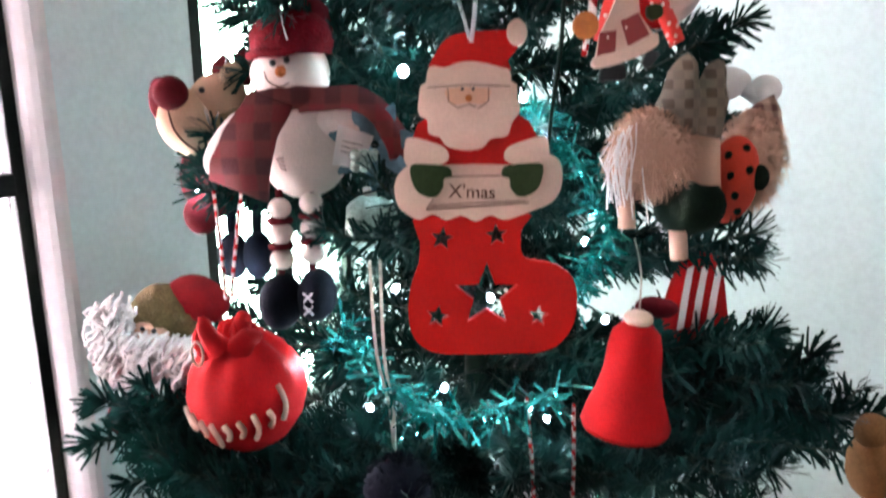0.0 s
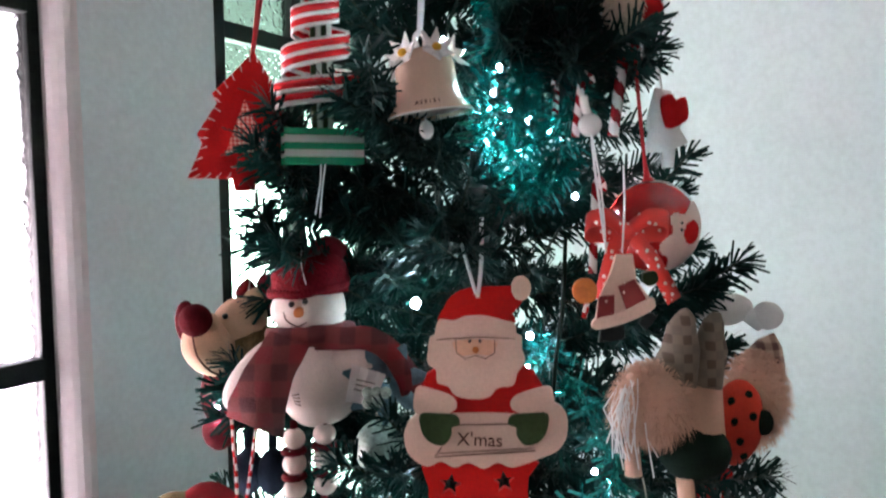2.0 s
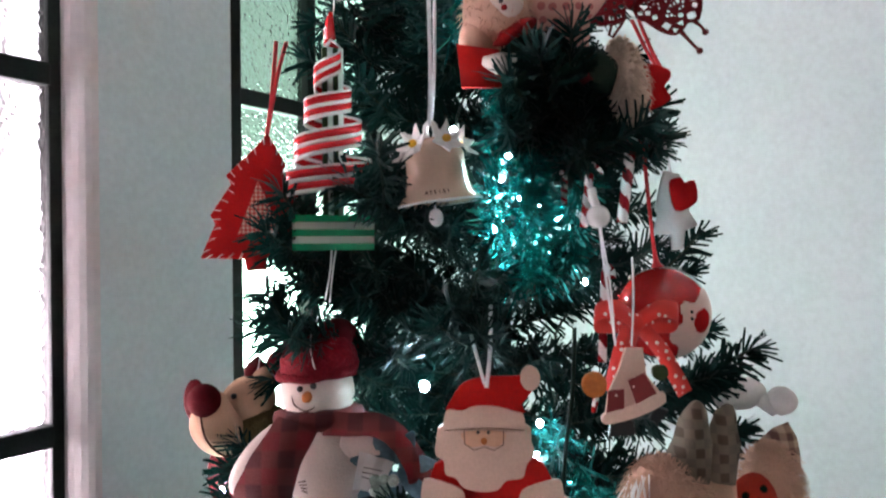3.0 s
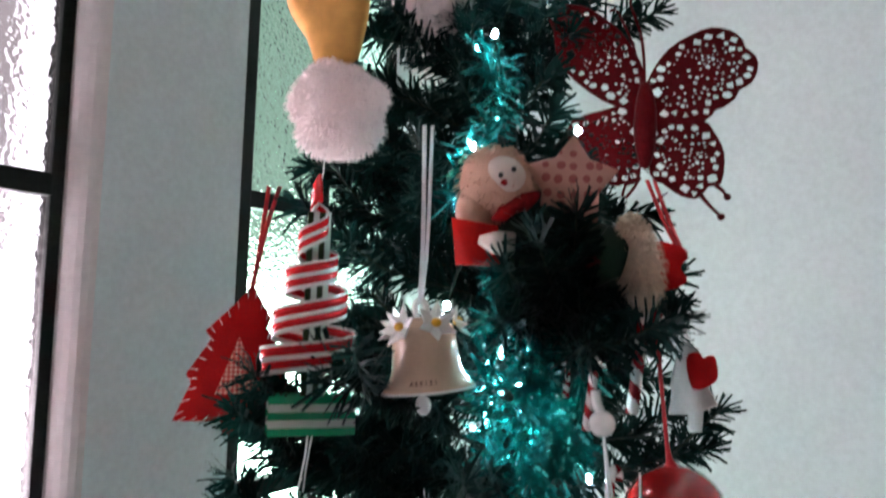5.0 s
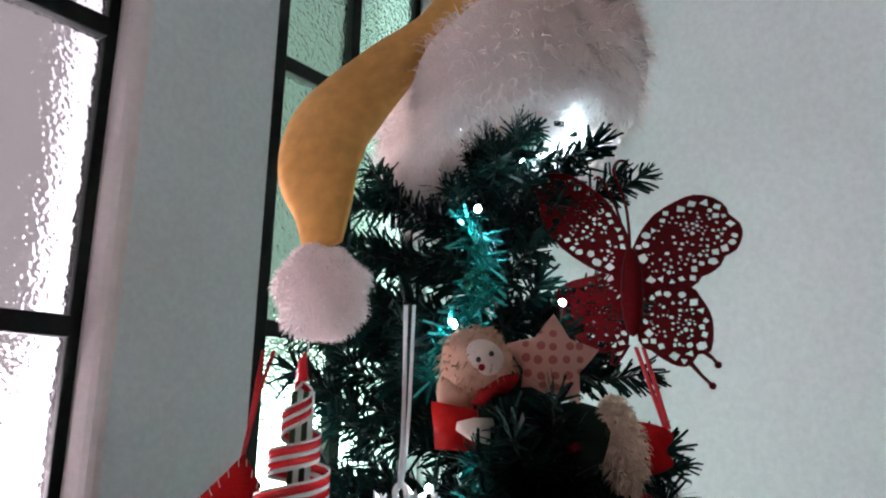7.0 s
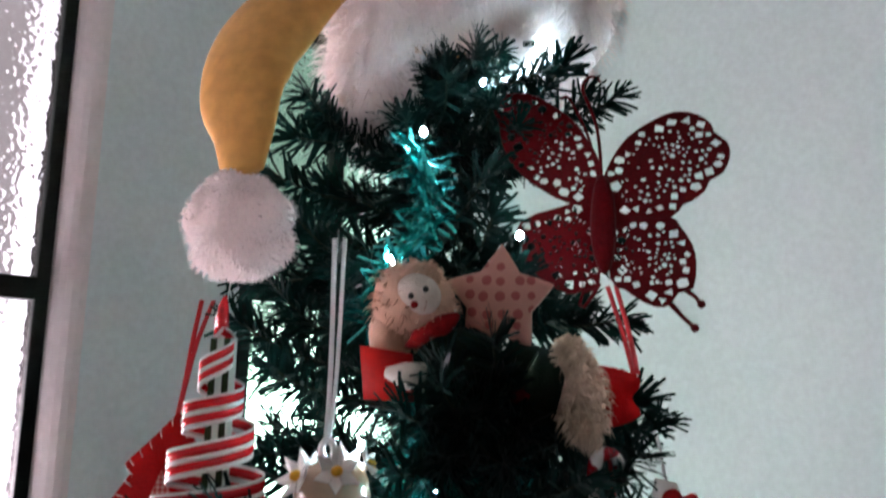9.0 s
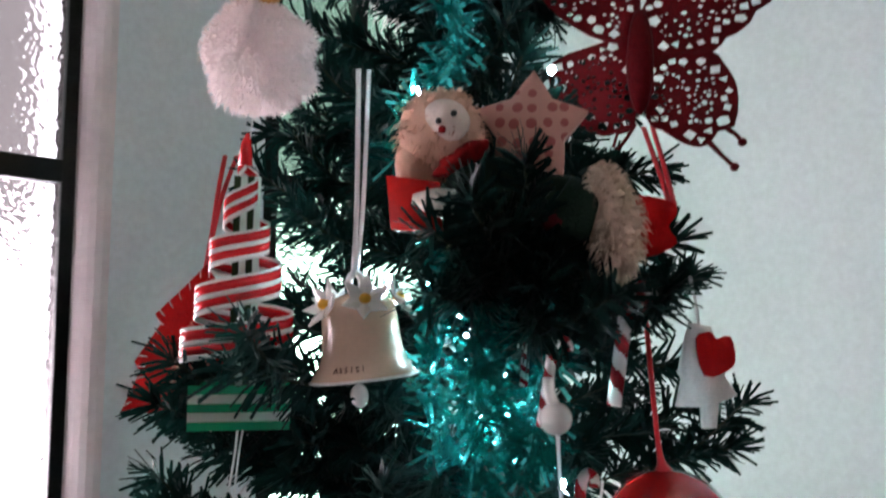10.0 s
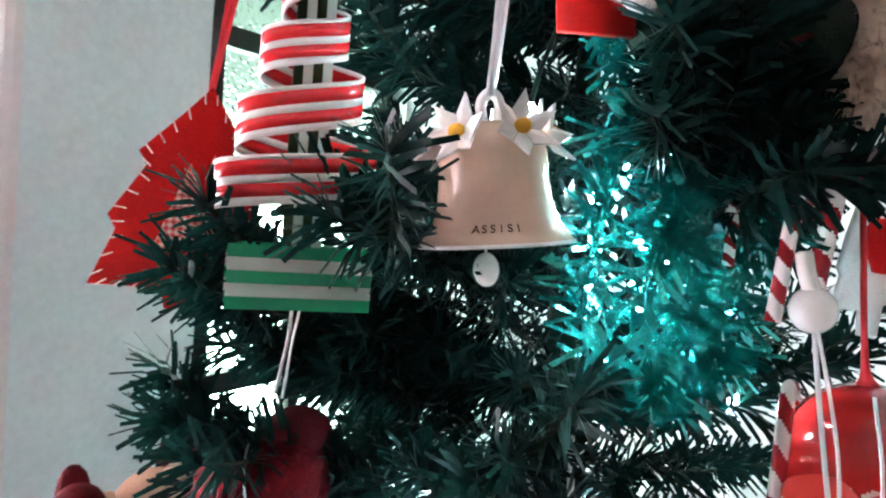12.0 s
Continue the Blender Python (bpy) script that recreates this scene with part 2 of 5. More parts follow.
def steel_window(name, u0, u1, bars, mullions, glass_mat, label, thick=0.022, first=0.015):
    win = thing(name, WALL, label, "window", kind="structure")
    zs, us = [SILL, *bars, HEAD], [u0, *mullions, u1]
    edge = 0.015
    part("window_frame", box(u0, u0 + first, -0.02, 0.012, SILL, HEAD, 0.003), M_STEEL, win, smooth=False)
    part("window_frame", box(u1 - edge, u1, -0.02, 0.003, SILL, HEAD, 0.002), M_STEEL, win, smooth=False)
    part("window_frame", box(u0 + first, u1 - edge, -0.02, 0.012, SILL, SILL + edge, 0.003), M_STEEL, win, smooth=False)
    part("window_frame", box(u0 + first, u1 - edge, -0.02, 0.012, HEAD - edge, HEAD, 0.003), M_STEEL, win, smooth=False)
    for u in mullions:
        part("mullion", box(u - thick / 2, u + thick / 2, -0.018, 0.01, SILL + edge, HEAD - edge, 0.003), M_STEEL, win, smooth=False)
    cuts = [u0 + first, *mullions, u1 - edge]
    for z in bars:
        for a, b in zip(cuts, cuts[1:]):
            part("glazing_bar", box(a + (thick / 2 if a in mullions else 0), b - (thick / 2 if b in mullions else 0), -0.016, 0.009,
                                    z - thick * 0.6, z + thick * 0.6, 0.003), M_STEEL, win, smooth=False)
    for z0, z1 in zip(zs, zs[1:]):
        for a, b in zip(cuts, cuts[1:]):
            pane = part("pane", box(a - 0.004, b + 0.004, -0.008, -0.004, z0, z1), glass_mat, win, smooth=False)
            pane.visible_shadow = False
    return win


steel_window("window_1", W1_U0, 0.012, (1.09, 1.515, 1.9), (-0.4,), M_PINK, "black steel window with pink-tinted hammered glass panes")
steel_window("window_2", W2_U0, W2_U1, (1.11, 1.54, 1.97), (0.448,), M_GREEN, "black steel window with green-tinted hammered glass panes", first=0.038)
setting("window_sill", box(W1_U0, 0.012, -0.02, 0.07, SILL - 0.03, SILL, 0.004), M_REVEAL, WALL, "painted sill under the window", "sill")

# bright yard outside, seen only blurred through the glass: pale ground and light below, shaded greenery above
m = bpy.data.materials.new("bright_outdoors")
m.use_nodes = True
nt = m.node_tree
b = nt.nodes["Principled BSDF"]
b.inputs["Base Color"].default_value = (0, 0, 0, 1)
b.inputs["Specular IOR Level"].default_value = 0
coord = nt.nodes.new("ShaderNodeTexCoord")
sep = nt.nodes.new("ShaderNodeSeparateXYZ")
rng = node_of(nt, "ShaderNodeMapRange", **{"From Min": 1.35, "From Max": 2.3})
ramp = nt.nodes.new("ShaderNodeValToRGB")
ramp.color_ramp.elements[0].color = (0.92, 0.965, 1.0, 1)
ramp.color_ramp.elements[1].color = (0.016, 0.0175, 0.0175, 1)
ramp.color_ramp.elements[1].position = 0.45
wob = node_of(nt, "ShaderNodeTexNoise", Scale=6.0, Detail=4.0)
addz = node_of(nt, "ShaderNodeMath")
addz.operation = "MULTIPLY_ADD"
addz.inputs[1].default_value = 0.5
nt.links.new(coord.outputs["Object"], sep.inputs[0])
nt.links.new(coord.outputs["Object"], wob.inputs["Vector"])
nt.links.new(wob.outputs[0], addz.inputs[0])
nt.links.new(sep.outputs[2], addz.inputs[2])
nt.links.new(addz.outputs[0], rng.inputs[0])
nt.links.new(rng.outputs[0], ramp.inputs[0])
nt.links.new(ramp.outputs[0], b.inputs["Emission Color"])
b.inputs["Emission Strength"].default_value = OUTSIDE
setting("backdrop", box(-3.0, 2.2, -0.75, -0.7, -0.3, 3.2), m, WALL, "bright blurred yard beyond the window glass", "backdrop")


# ---- the tree ----
AXIS = Vector((0.03, 0.62, 0))
rng_tree = random.Random(7)


def branch_mesh(length, seed):
    """A wire branch along +x with side twigs, all set with flat needles."""
    r = random.Random(seed)
    verts, faces, kinds = [], [], []

    def needle(p, d, n, ln, wd):
        side = d.cross(n)
        side = side.normalized() * wd / 2 if side.length > 1e-5 else Vector((0, 0, wd / 2))
        mid, end = p + d * ln * 0.55, p + d * ln + n * ln * r.uniform(-0.16, 0.16) + Vector((0, 0, -0.05 * ln))
        k = len(verts)
        verts.extend([p - side * 0.8, p + side * 0.8, mid + side, mid - side, end + side * 0.75, end - side * 0.75])
        faces.extend([(k, k + 1, k + 2, k + 3), (k + 3, k + 2, k + 4, k + 5)])
        kinds.extend([0, 0])

    def twig(points, ln, density):
        pts = smooth_line(points, 5)
        for a, b in zip(pts, pts[1:]):
            d = (b - a).normalized()
            s = d.orthogonal().normalized()
            t = d.cross(s)
            k = len(verts)
            for p in (a, b):
                verts.extend([p + 0.0011 * (s * math.cos(q) + t * math.sin(q)) for q in (0, 2.09, 4.19)])
            for q in range(3):
                faces.append((k + q, k + (q + 1) % 3, k + 3 + (q + 1) % 3, k + 3 + q))
                kinds.append(1)
            for _ in range(max(1, int((b - a).length * density))):
                q = r.uniform(0, math.tau)
                out = s * math.cos(q) + t * math.sin(q)
                lean = r.uniform(0.35, 0.95)
                way = (d * lean + out * (1 - 0.35 * lean)).normalized()
                needle(a.lerp(b, r.random()), way, d.cross(out).normalized() * r.uniform(0.6, 1) + out * 0.3, ln * r.uniform(0.65, 1.15), r.uniform(0.0016, 0.0027))
        d = (pts[-1] - pts[-2]).normalized()
        for _ in range(14):
            way = (d + Vector((r.gauss(0, 0.4), r.gauss(0, 0.4), r.gauss(0, 0.4)))).normalized()
            needle(pts[-1], way, d.orthogonal(), ln * r.uniform(0.7, 1.1), 0.0021)

    def curve(x):
        return Vector((x, 0.012 * math.sin(x * 14 + seed), 0.10 * x * x / length * 0.6 + 0.006 * math.sin(x * 20 + seed)))

    twig([curve(length * k / 4) for k in range(5)], 0.022, 1700)
    n = max(2, int(length / 0.05))
    for i in range(n):
        x = length * (0.25 + 0.6 * (i + r.uniform(-0.2, 0.2)) / max(1, n - 1))
        side = 1 if i % 2 else -1
        ln = r.uniform(0.04, 0.065) * (0.8 + 0.8 * length)
        p = curve(x)
        way = Vector((0.8, side * r.uniform(0.5, 0.8), r.uniform(-0.25, 0.35))).normalized()
        twig([p, p + way * ln * 0.5, p + way * ln + Vector((0.006, 0, 0.006))], 0.021, 1700)
    me = bpy.data.meshes.new("branch")
    me.from_pydata(verts, [], faces)
    me.materials.append(M_NEEDLE), me.materials.append(M_STEM)
    me.polygons.foreach_set("material_index", kinds)
    return me


LENGTHS = (0.06, 0.09, 0.13, 0.17, 0.21, 0.26, 0.32)
BRANCHES = {ln: [branch_mesh(ln, 10 * i + k) for k in range(4)] for i, ln in enumerate(LENGTHS)}
tree = thing("christmas_tree", Matrix.Translation(AXIS), "dark green artificial christmas tree with flat plastic needles", "christmas tree")
part("trunk", tube([(0, 0, 0.12), (0, 0, 0.9), (0.002, 0, 1.3), (0.004, -0.01, 1.6)], [0.013, 0.012, 0.009, 0.005], 10), M_TRUNK, tree)
for k in range(4):
    a = k * math.pi / 2 + 0.4
    part("stand_leg", tube(smooth_line([(0, 0, 0.16), (0.1 * math.cos(a), 0.1 * math.sin(a), 0.13), (0.24 * math.cos(a), 0.24 * math.sin(a), 0.009)], 5), 0.009, 8), M_TRUNK, tree)


def branch(base, tip, k=0, spin=0.0):
    """One branch from base to tip, both counted from the foot of the tree."""
    base, tip = Vector(base), Vector(tip)
    d = tip - base
    ln = min(LENGTHS, key=lambda v: abs(v - d.length))
    ob = new("branch", BRANCHES[ln][k % 4])
    x = d.normalized()
    y = Vector((0, 0, 1)).cross(x).normalized()
    m3 = Matrix((x, y, x.cross(y))).transposed()
    s = d.length / ln
    ob.matrix_basis = Matrix.Translation(base) @ m3.to_4x4() @ pose(0, 0, 0, spin, 0, 0) @ Matrix.Diagonal((s, min(max(s, 0.85), 1.15), min(max(s, 0.85), 1.15), 1))
    ob.parent = tree
    return ob


def spread(z):
    return 0.222 - 0.22 * (z - 1.0) if z > 0.9 else 0.32 + 0.2 * (0.9 - z)


# what hangs on the front of the tree, with its half width and half height: branches stop behind it
HUNG = [(0.025, 0.442, 1.14, 0.05, 0.1), (-0.096, 0.49, 1.15, 0.045, 0.11), (-0.185, 0.555, 1.17, 0.03, 0.05), (-0.146, 0.5, 0.99, 0.05, 0.06),
    (-0.255, 0.59, 0.985, 0.045, 0.06), (0.112, 0.416, 1.03, 0.028, 0.045), (0.205, 0.55, 1.03, 0.03, 0.05), (0.16, 0.44, 1.16, 0.06, 0.06),
    (0.14, 0.495, 1.264, 0.035, 0.035), (0.102, 0.425, 1.24, 0.025, 0.04), (-0.155, 0.555, 1.345, 0.045, 0.06)]
HUNG += [(-0.088, 0.48, 1.37, 0.03, 0.08), (-0.011, 0.47, 1.37, 0.028, 0.06), (0.02, 0.462, 1.45, 0.025, 0.04), (0.07, 0.48, 1.47, 0.028, 0.03),
    (0.12, 0.485, 1.42, 0.025, 0.03), (0.128, 0.552, 1.53, 0.08, 0.07), (0.165, 0.56, 1.335, 0.02, 0.03), (-0.067, 0.468, 1.5, 0.03, 0.035),
    (-0.08, 0.5, 1.62, 0.04, 0.08), (0.086, 0.44, 1.33, 0.015, 0.03)]


def crowds(base, tip):
    for t in (0.5, 0.75, 1.0):
        p = AXIS + base.lerp(tip, t)
        for x, y, z, rx, rz in HUNG:
            if abs(p.x - x) < rx + 0.03 and abs(p.z - z) < rz + 0.025 and p.y < y + 0.05:
                return True
    return False


z, turn_at, count = 0.42, 0.0, 0
while z < 1.62:
    step = 0.1 if z < 0.8 else 0.062
    n = 8 if z < 1.35 else (7 if z < 1.5 else 6)
    for i in range(n):
        a = turn_at + i * math.tau / n + rng_tree.uniform(-0.2, 0.2)
        reach = spread(z) * rng_tree.uniform(0.82, 1.05)
        if z > 0.85 and math.sin(a) > 0.1 and rng_tree.random() < (0.5 if z < 1.2 else 0.2):
            continue
        # the front of the tree is pushed back by what hangs there
        front = max(0.0, -math.sin(a))
        if z > 0.85:
            reach *= (1 - 0.34 * front ** 1.5) * (1 - 0.14 * max(0.0, math.cos(a)) ** 2)
        base = Vector((0, 0, z + rng_tree.uniform(-0.02, 0.02)))
        lift = rng_tree.uniform(-0.02, 0.22)
        while reach > 0.07 and crowds(base, Vector((reach * math.cos(a), reach * math.sin(a), base.z + reach * lift))):
            reach *= 0.9
        tip = Vector((reach * math.cos(a), reach * math.sin(a), base.z + reach * lift))
        branch(base, tip, count, rng_tree.uniform(-40, 40))
        count += 1
    turn_at += 0.55
    z += step
# branches that stand out by themselves: where their tips are in the room
TIPS_LOW = [(0.265, 0.48, 0.985), (0.24, 0.44, 0.955), (0.25, 0.5, 1.0), (-0.285, 0.505, 0.945), (0.272, 0.47, 0.988), (0.262, 0.457, 0.998),
    (0.275, 0.5, 0.982), (0.24, 0.47, 1.012), (-0.255, 0.5, 0.948), (-0.225, 0.47, 0.928), (-0.16, 0.42, 0.915), (0.16, 0.41, 0.93),
    (0.21, 0.43, 0.945), (-0.2, 0.43, 0.93)]
TIPS_LEFT = [(-0.138, 0.49, 1.314), (-0.172, 0.53, 1.12), (-0.128, 0.46, 1.252), (-0.15, 0.485, 1.24), (-0.15, 0.505, 1.298), (-0.14, 0.52, 1.272),
    (-0.19, 0.53, 1.126)]
TIPS_RIGHT = [(0.218, 0.452, 1.1), (0.192, 0.54, 1.2), (0.155, 0.505, 1.385), (0.198, 0.6, 1.28), (0.18, 0.47, 1.21), (0.212, 0.57, 1.145)]
TIPS_FRONT = [(-0.08, 0.425, 1.336), (0.07, 0.432, 1.393), (0.066, 0.44, 1.378), (0.052, 0.435, 1.385), (0.068, 0.42, 1.365), (-0.05, 0.455, 1.085),
    (-0.03, 0.47, 1.1), (-0.01, 0.42, 1.258), (0.02, 0.43, 1.25), (0.074, 0.45, 1.404), (0.07, 0.455, 1.398), (0.062, 0.458, 1.4)]
TIPS_BACK = [(-0.11, 0.6, 1.5), (-0.12, 0.62, 1.44), (-0.1, 0.58, 1.47), (-0.075, 0.6, 1.55), (-0.13, 0.63, 1.39), (-0.09, 0.56, 1.42), (-0.06, 0.57, 1.5)]
TIPS_TOP = [(-0.052, 0.528, 1.592), (0.128, 0.56, 1.6), (0.02, 0.56, 1.62), (0.0, 0.585, 1.61), (0.055, 0.57, 1.63), (0.045, 0.6, 1.65), (0.01, 0.6, 1.64),
    (0.06, 0.585, 1.57), (-0.01, 0.55, 1.56), (0.035, 0.55, 1.53)]
for i, p in enumerate(TIPS_LOW + TIPS_LEFT + TIPS_RIGHT + TIPS_FRONT + TIPS_BACK + TIPS_TOP):
    tip = Vector(p) - AXIS
    base = Vector((0, 0, tip.z - 0.25 * Vector((tip.x, tip.y)).length))
    tip = base.lerp(tip, 0.94)
    branch(base, tip, i, i * 37 % 80 - 40)


# ---- ornament materials ----
M_RED_WOOD = mat("red_painted_wood", (0.5, 0.012, 0.01), 0.45, vary=0.15, scale=30, bump=0.12, fine=500)
M_CREAM_WOOD = mat("cream_painted_wood", (0.68, 0.46, 0.37), 0.5, vary=0.1, scale=30, bump=0.1, fine=500)
M_PEACH = mat("peach_paint", (0.72, 0.4, 0.27), 0.5, vary=0.1, scale=30, bump=0.05)
M_GREEN_WOOD = mat("dark_green_paint", (0.035, 0.055, 0.022), 0.5, vary=0.2, scale=40, bump=0.1)
M_INK = mat("brown_ink", (0.09, 0.03, 0.02), 0.6, vary=0.2, scale=100, bump=0.0)
M_BLACK = mat("black_bead", (0.01, 0.009, 0.009), 0.3, vary=0.2, scale=100, bump=0.0)
M_FLEECE = mat("white_fleece", (0.74, 0.62, 0.56), 0.9, vary=0.12, scale=60, bump=0.9, fine=900)
M_FLEECE_CREAM = mat("cream_fleece", (0.6, 0.37, 0.25), 0.9, vary=0.15, scale=60, bump=0.9, fine=900)
M_KNIT = mat("crimson_knit", (0.16, 0.006, 0.012), 0.9, vary=0.35, scale=80, bump=1.0, weave=420)
M_MAROON = mat("maroon_felt", (0.11, 0.006, 0.011), 0.9, vary=0.35, scale=70, bump=0.8, fine=800)
M_NAVY = mat("navy_velvet", (0.006, 0.0065, 0.014), 0.85, vary=0.4, scale=70, bump=0.6, fine=700)
M_VELVET = mat("red_velvet", (0.48, 0.008, 0.011), 0.75, vary=0.3, scale=45, bump=0.5, fine=900)
M_FELT = mat("red_felt", (0.5, 0.009, 0.01), 0.9, vary=0.2, scale=60, bump=0.7, fine=900)
M_WHITE_FELT = mat("white_felt", (0.8, 0.74, 0.72), 0.9, vary=0.1, scale=60, bump=0.7, fine=900)
M_OLIVE = mat("olive_knit", (0.17, 0.12, 0.055), 0.9, vary=0.35, scale=80, bump=1.0, weave=420)
M_YARN = mat("white_yarn", (0.88, 0.83, 0.82), 0.9, vary=0.15, scale=90, bump=0.8, fine=900)
M_PORCELAIN = mat("peach_porcelain", (0.68, 0.46, 0.34), 0.22, vary=0.06, scale=30, bump=0.04, coat=0.4)
M_WHITE_GLAZE = mat("white_glaze", (0.85, 0.8, 0.78), 0.2, vary=0.06, scale=40, bump=0.05, coat=0.4)
M_YELLOW = mat("yellow_glaze", (0.8, 0.42, 0.04), 0.35, vary=0.15, scale=90, bump=0.1)
M_RIBBON_W = mat("white_satin_ribbon", (0.8, 0.78, 0.8), 0.35, vary=0.1, scale=60, bump=0.15, fine=900)
M_RIBBON_R = mat("red_satin_ribbon", (0.62, 0.02, 0.03), 0.35, vary=0.15, scale=60, bump=0.15, fine=900)
M_GLOSS_RED = mat("red_plastic_ribbon", (0.68, 0.016, 0.022), 0.22, vary=0.12, scale=60, bump=0.05, coat=0.3)
M_GLOSS_DARK = mat("dark_red_plastic", (0.3, 0.01, 0.016), 0.25, vary=0.12, scale=60, bump=0.05)
M_GLOSS_WHITE = mat("white_plastic_ribbon", (0.85, 0.77, 0.76), 0.25, vary=0.06, scale=60, bump=0.05, coat=0.2)
M_GLOSS_GREEN = mat("green_plastic_ribbon", (0.015, 0.42, 0.2), 0.25, vary=0.12, scale=60, bump=0.05, coat=0.2, translucent=0.35)
M_PALE_RIB = mat("pale_plastic_ribbon", (0.72, 0.8, 0.74), 0.3, vary=0.06, scale=60, bump=0.05, translucent=0.35)
M_BALL_RED = mat("red_ball_lacquer", (0.45, 0.012, 0.012), 0.16, vary=0.15, scale=25, bump=0.02, coat=0.6)
M_BALL_FACE = mat("cream_ball_paint", (0.72, 0.5, 0.43), 0.3, vary=0.08, scale=40, bump=0.02)
M_SATIN = mat("mustard_satin", (0.64, 0.32, 0.095), 0.5, vary=0.22, scale=22, bump=0.5, fine=110)
M_FUR = mat("white_plush_fur", (0.9, 0.8, 0.79), 0.9, vary=0.12, scale=50, bump=0.6, fine=700, translucent=0.45)
M_GLITTER = mat("red_glitter", (0.13, 0.002, 0.005), 0.42, metal=0.35, vary=0.5, scale=700, bump=0.8, fine=1600)
M_SILVER = mat("silver_glass_ball", (0.34, 0.4, 0.35), 0.45, metal=0.35, vary=0.5, scale=90, bump=0.5)
M_CORD = mat("beige_cord", (0.5, 0.4, 0.36), 0.8, vary=0.25, scale=200, bump=0.5)
M_BLUE = mat("grey_blue_petal", (0.09, 0.16, 0.2), 0.5, vary=0.3, scale=80, bump=0.3)
M_BROWN = mat("brown_plush", (0.27, 0.12, 0.05), 0.9, vary=0.3, scale=70, bump=0.9, fine=800)
M_CLEAR = mat("clear_thread", (0.75, 0.78, 0.78), 0.2, vary=0.05, scale=100, bump=0.0)
M_PINKSKIN = mat("pale_pink_cloth", (0.64, 0.38, 0.28), 0.85, vary=0.12, scale=70, bump=0.5, fine=900)
M_PAPER = mat("white_paper_tag", (0.82, 0.76, 0.74), 0.7, vary=0.06, scale=60, bump=0.1)
M_ORANGE = mat("orange_paint", (0.55, 0.17, 0.05), 0.5, vary=0.25, scale=60, bump=0.1)
M_BLACKGREEN = mat("dark_green_cloth", (0.01, 0.02, 0.013), 0.9, vary=0.4, scale=70, bump=0.6, fine=800)


def checks(name, a, b, size, c=None, rough=0.85):
    """Woven checks: two crossing sets of stripes, the crossings in full colour."""
    m = bpy.data.materials.new(name)
    m.use_nodes = True
    nt = m.node_tree
    p = nt.nodes["Principled BSDF"]
    p.inputs["Roughness"].default_value = rough
    coord = nt.nodes.new("ShaderNodeTexCoord")
    sep = nt.nodes.new("ShaderNodeSeparateXYZ")
    nt.links.new(coord.outputs["Object"], sep.inputs[0])
    steps = []
    for axis in (0, 2):
        mul = node_of(nt, "ShaderNodeMath")
        mul.operation = "MULTIPLY"
        mul.inputs[1].default_value = math.tau / size
        sine = node_of(nt, "ShaderNodeMath")
        sine.operation = "SINE"
        big = node_of(nt, "ShaderNodeMapRange", **{"From Min": -0.25, "From Max": 0.25})
        nt.links.new(sep.outputs[axis], mul.inputs[0])
        nt.links.new(mul.outputs[0], sine.inputs[0])
        nt.links.new(sine.outputs[0], big.inputs[0])
        steps.append(big.outputs[0])
    mean = node_of(nt, "ShaderNodeMath")
    nt.links.new(steps[0], mean.inputs[0])
    nt.links.new(steps[1], mean.inputs[1])
    half = node_of(nt, "ShaderNodeMath")
    half.operation = "MULTIPLY"
    half.inputs[1].default_value = 0.5
    nt.links.new(mean.outputs[0], half.inputs[0])
    ramp = nt.nodes.new("ShaderNodeValToRGB")
    ramp.color_ramp.elements[0].color = (*a, 1)
    ramp.color_ramp.elements[1].color = (*b, 1)
    if c:
        ramp.color_ramp.elements.new(0.5).color = (*c, 1)
    nt.links.new(half.outputs[0], ramp.inputs[0])
    nt.links.new(ramp.outputs[0], p.inputs["Base Color"])
    grain = node_of(nt, "ShaderNodeTexNoise", Scale=900.0)
    nt.links.new(coord.outputs["Object"], grain.inputs["Vector"])
    bp = node_of(nt, "ShaderNodeBump", Strength=0.6, Distance=0.001)
    nt.links.new(grain.outputs[0], bp.inputs["Height"])
    nt.links.new(bp.outputs[0], p.inputs["Normal"])
    return m


M_PLAID = checks("maroon_plaid_wool", (0.17, 0.007, 0.012), (0.075, 0.006, 0.009), 0.022, (0.135, 0.016, 0.015))
M_GINGHAM = checks("red_gingham", (0.62, 0.03, 0.03), (0.85, 0.5, 0.42), 0.0032, (0.75, 0.2, 0.16))
M_GREYPLAID = checks("grey_brown_plaid", (0.15, 0.115, 0.085), (0.1, 0.068, 0.046), 0.011, (0.18, 0.135, 0.1))
M_STRIPEHAT = checks("striped_hat_cloth", (0.5, 0.33, 0.24), (0.14, 0.06, 0.05), 0.009)


def polka(name, ground, dot, scale, size=0.3):
    m = bpy.data.materials.new(name)
    m.use_nodes = True
    nt = m.node_tree
    p = nt.nodes["Principled BSDF"]
    p.inputs["Roughness"].default_value = 0.5
    coord = nt.nodes.new("ShaderNodeTexCoord")
    v = node_of(nt, "ShaderNodeTexVoronoi", Scale=scale, Randomness=0.35)
    ramp = nt.nodes.new("ShaderNodeValToRGB")
    ramp.color_ramp.interpolation = "CONSTANT"
    ramp.color_ramp.elements[0].color = (*dot, 1)
    ramp.color_ramp.elements[1].color = (*ground, 1)
    ramp.color_ramp.elements[1].position = size
    nt.links.new(coord.outputs["Object"], v.inputs["Vector"])
    nt.links.new(v.outputs["Distance"], ramp.inputs[0])
    nt.links.new(ramp.outputs[0], p.inputs["Base Color"])
    return m


M_POLKA = polka("red_polka_ribbon", (0.7, 0.03, 0.02), (0.85, 0.7, 0.66), 190, 0.22)
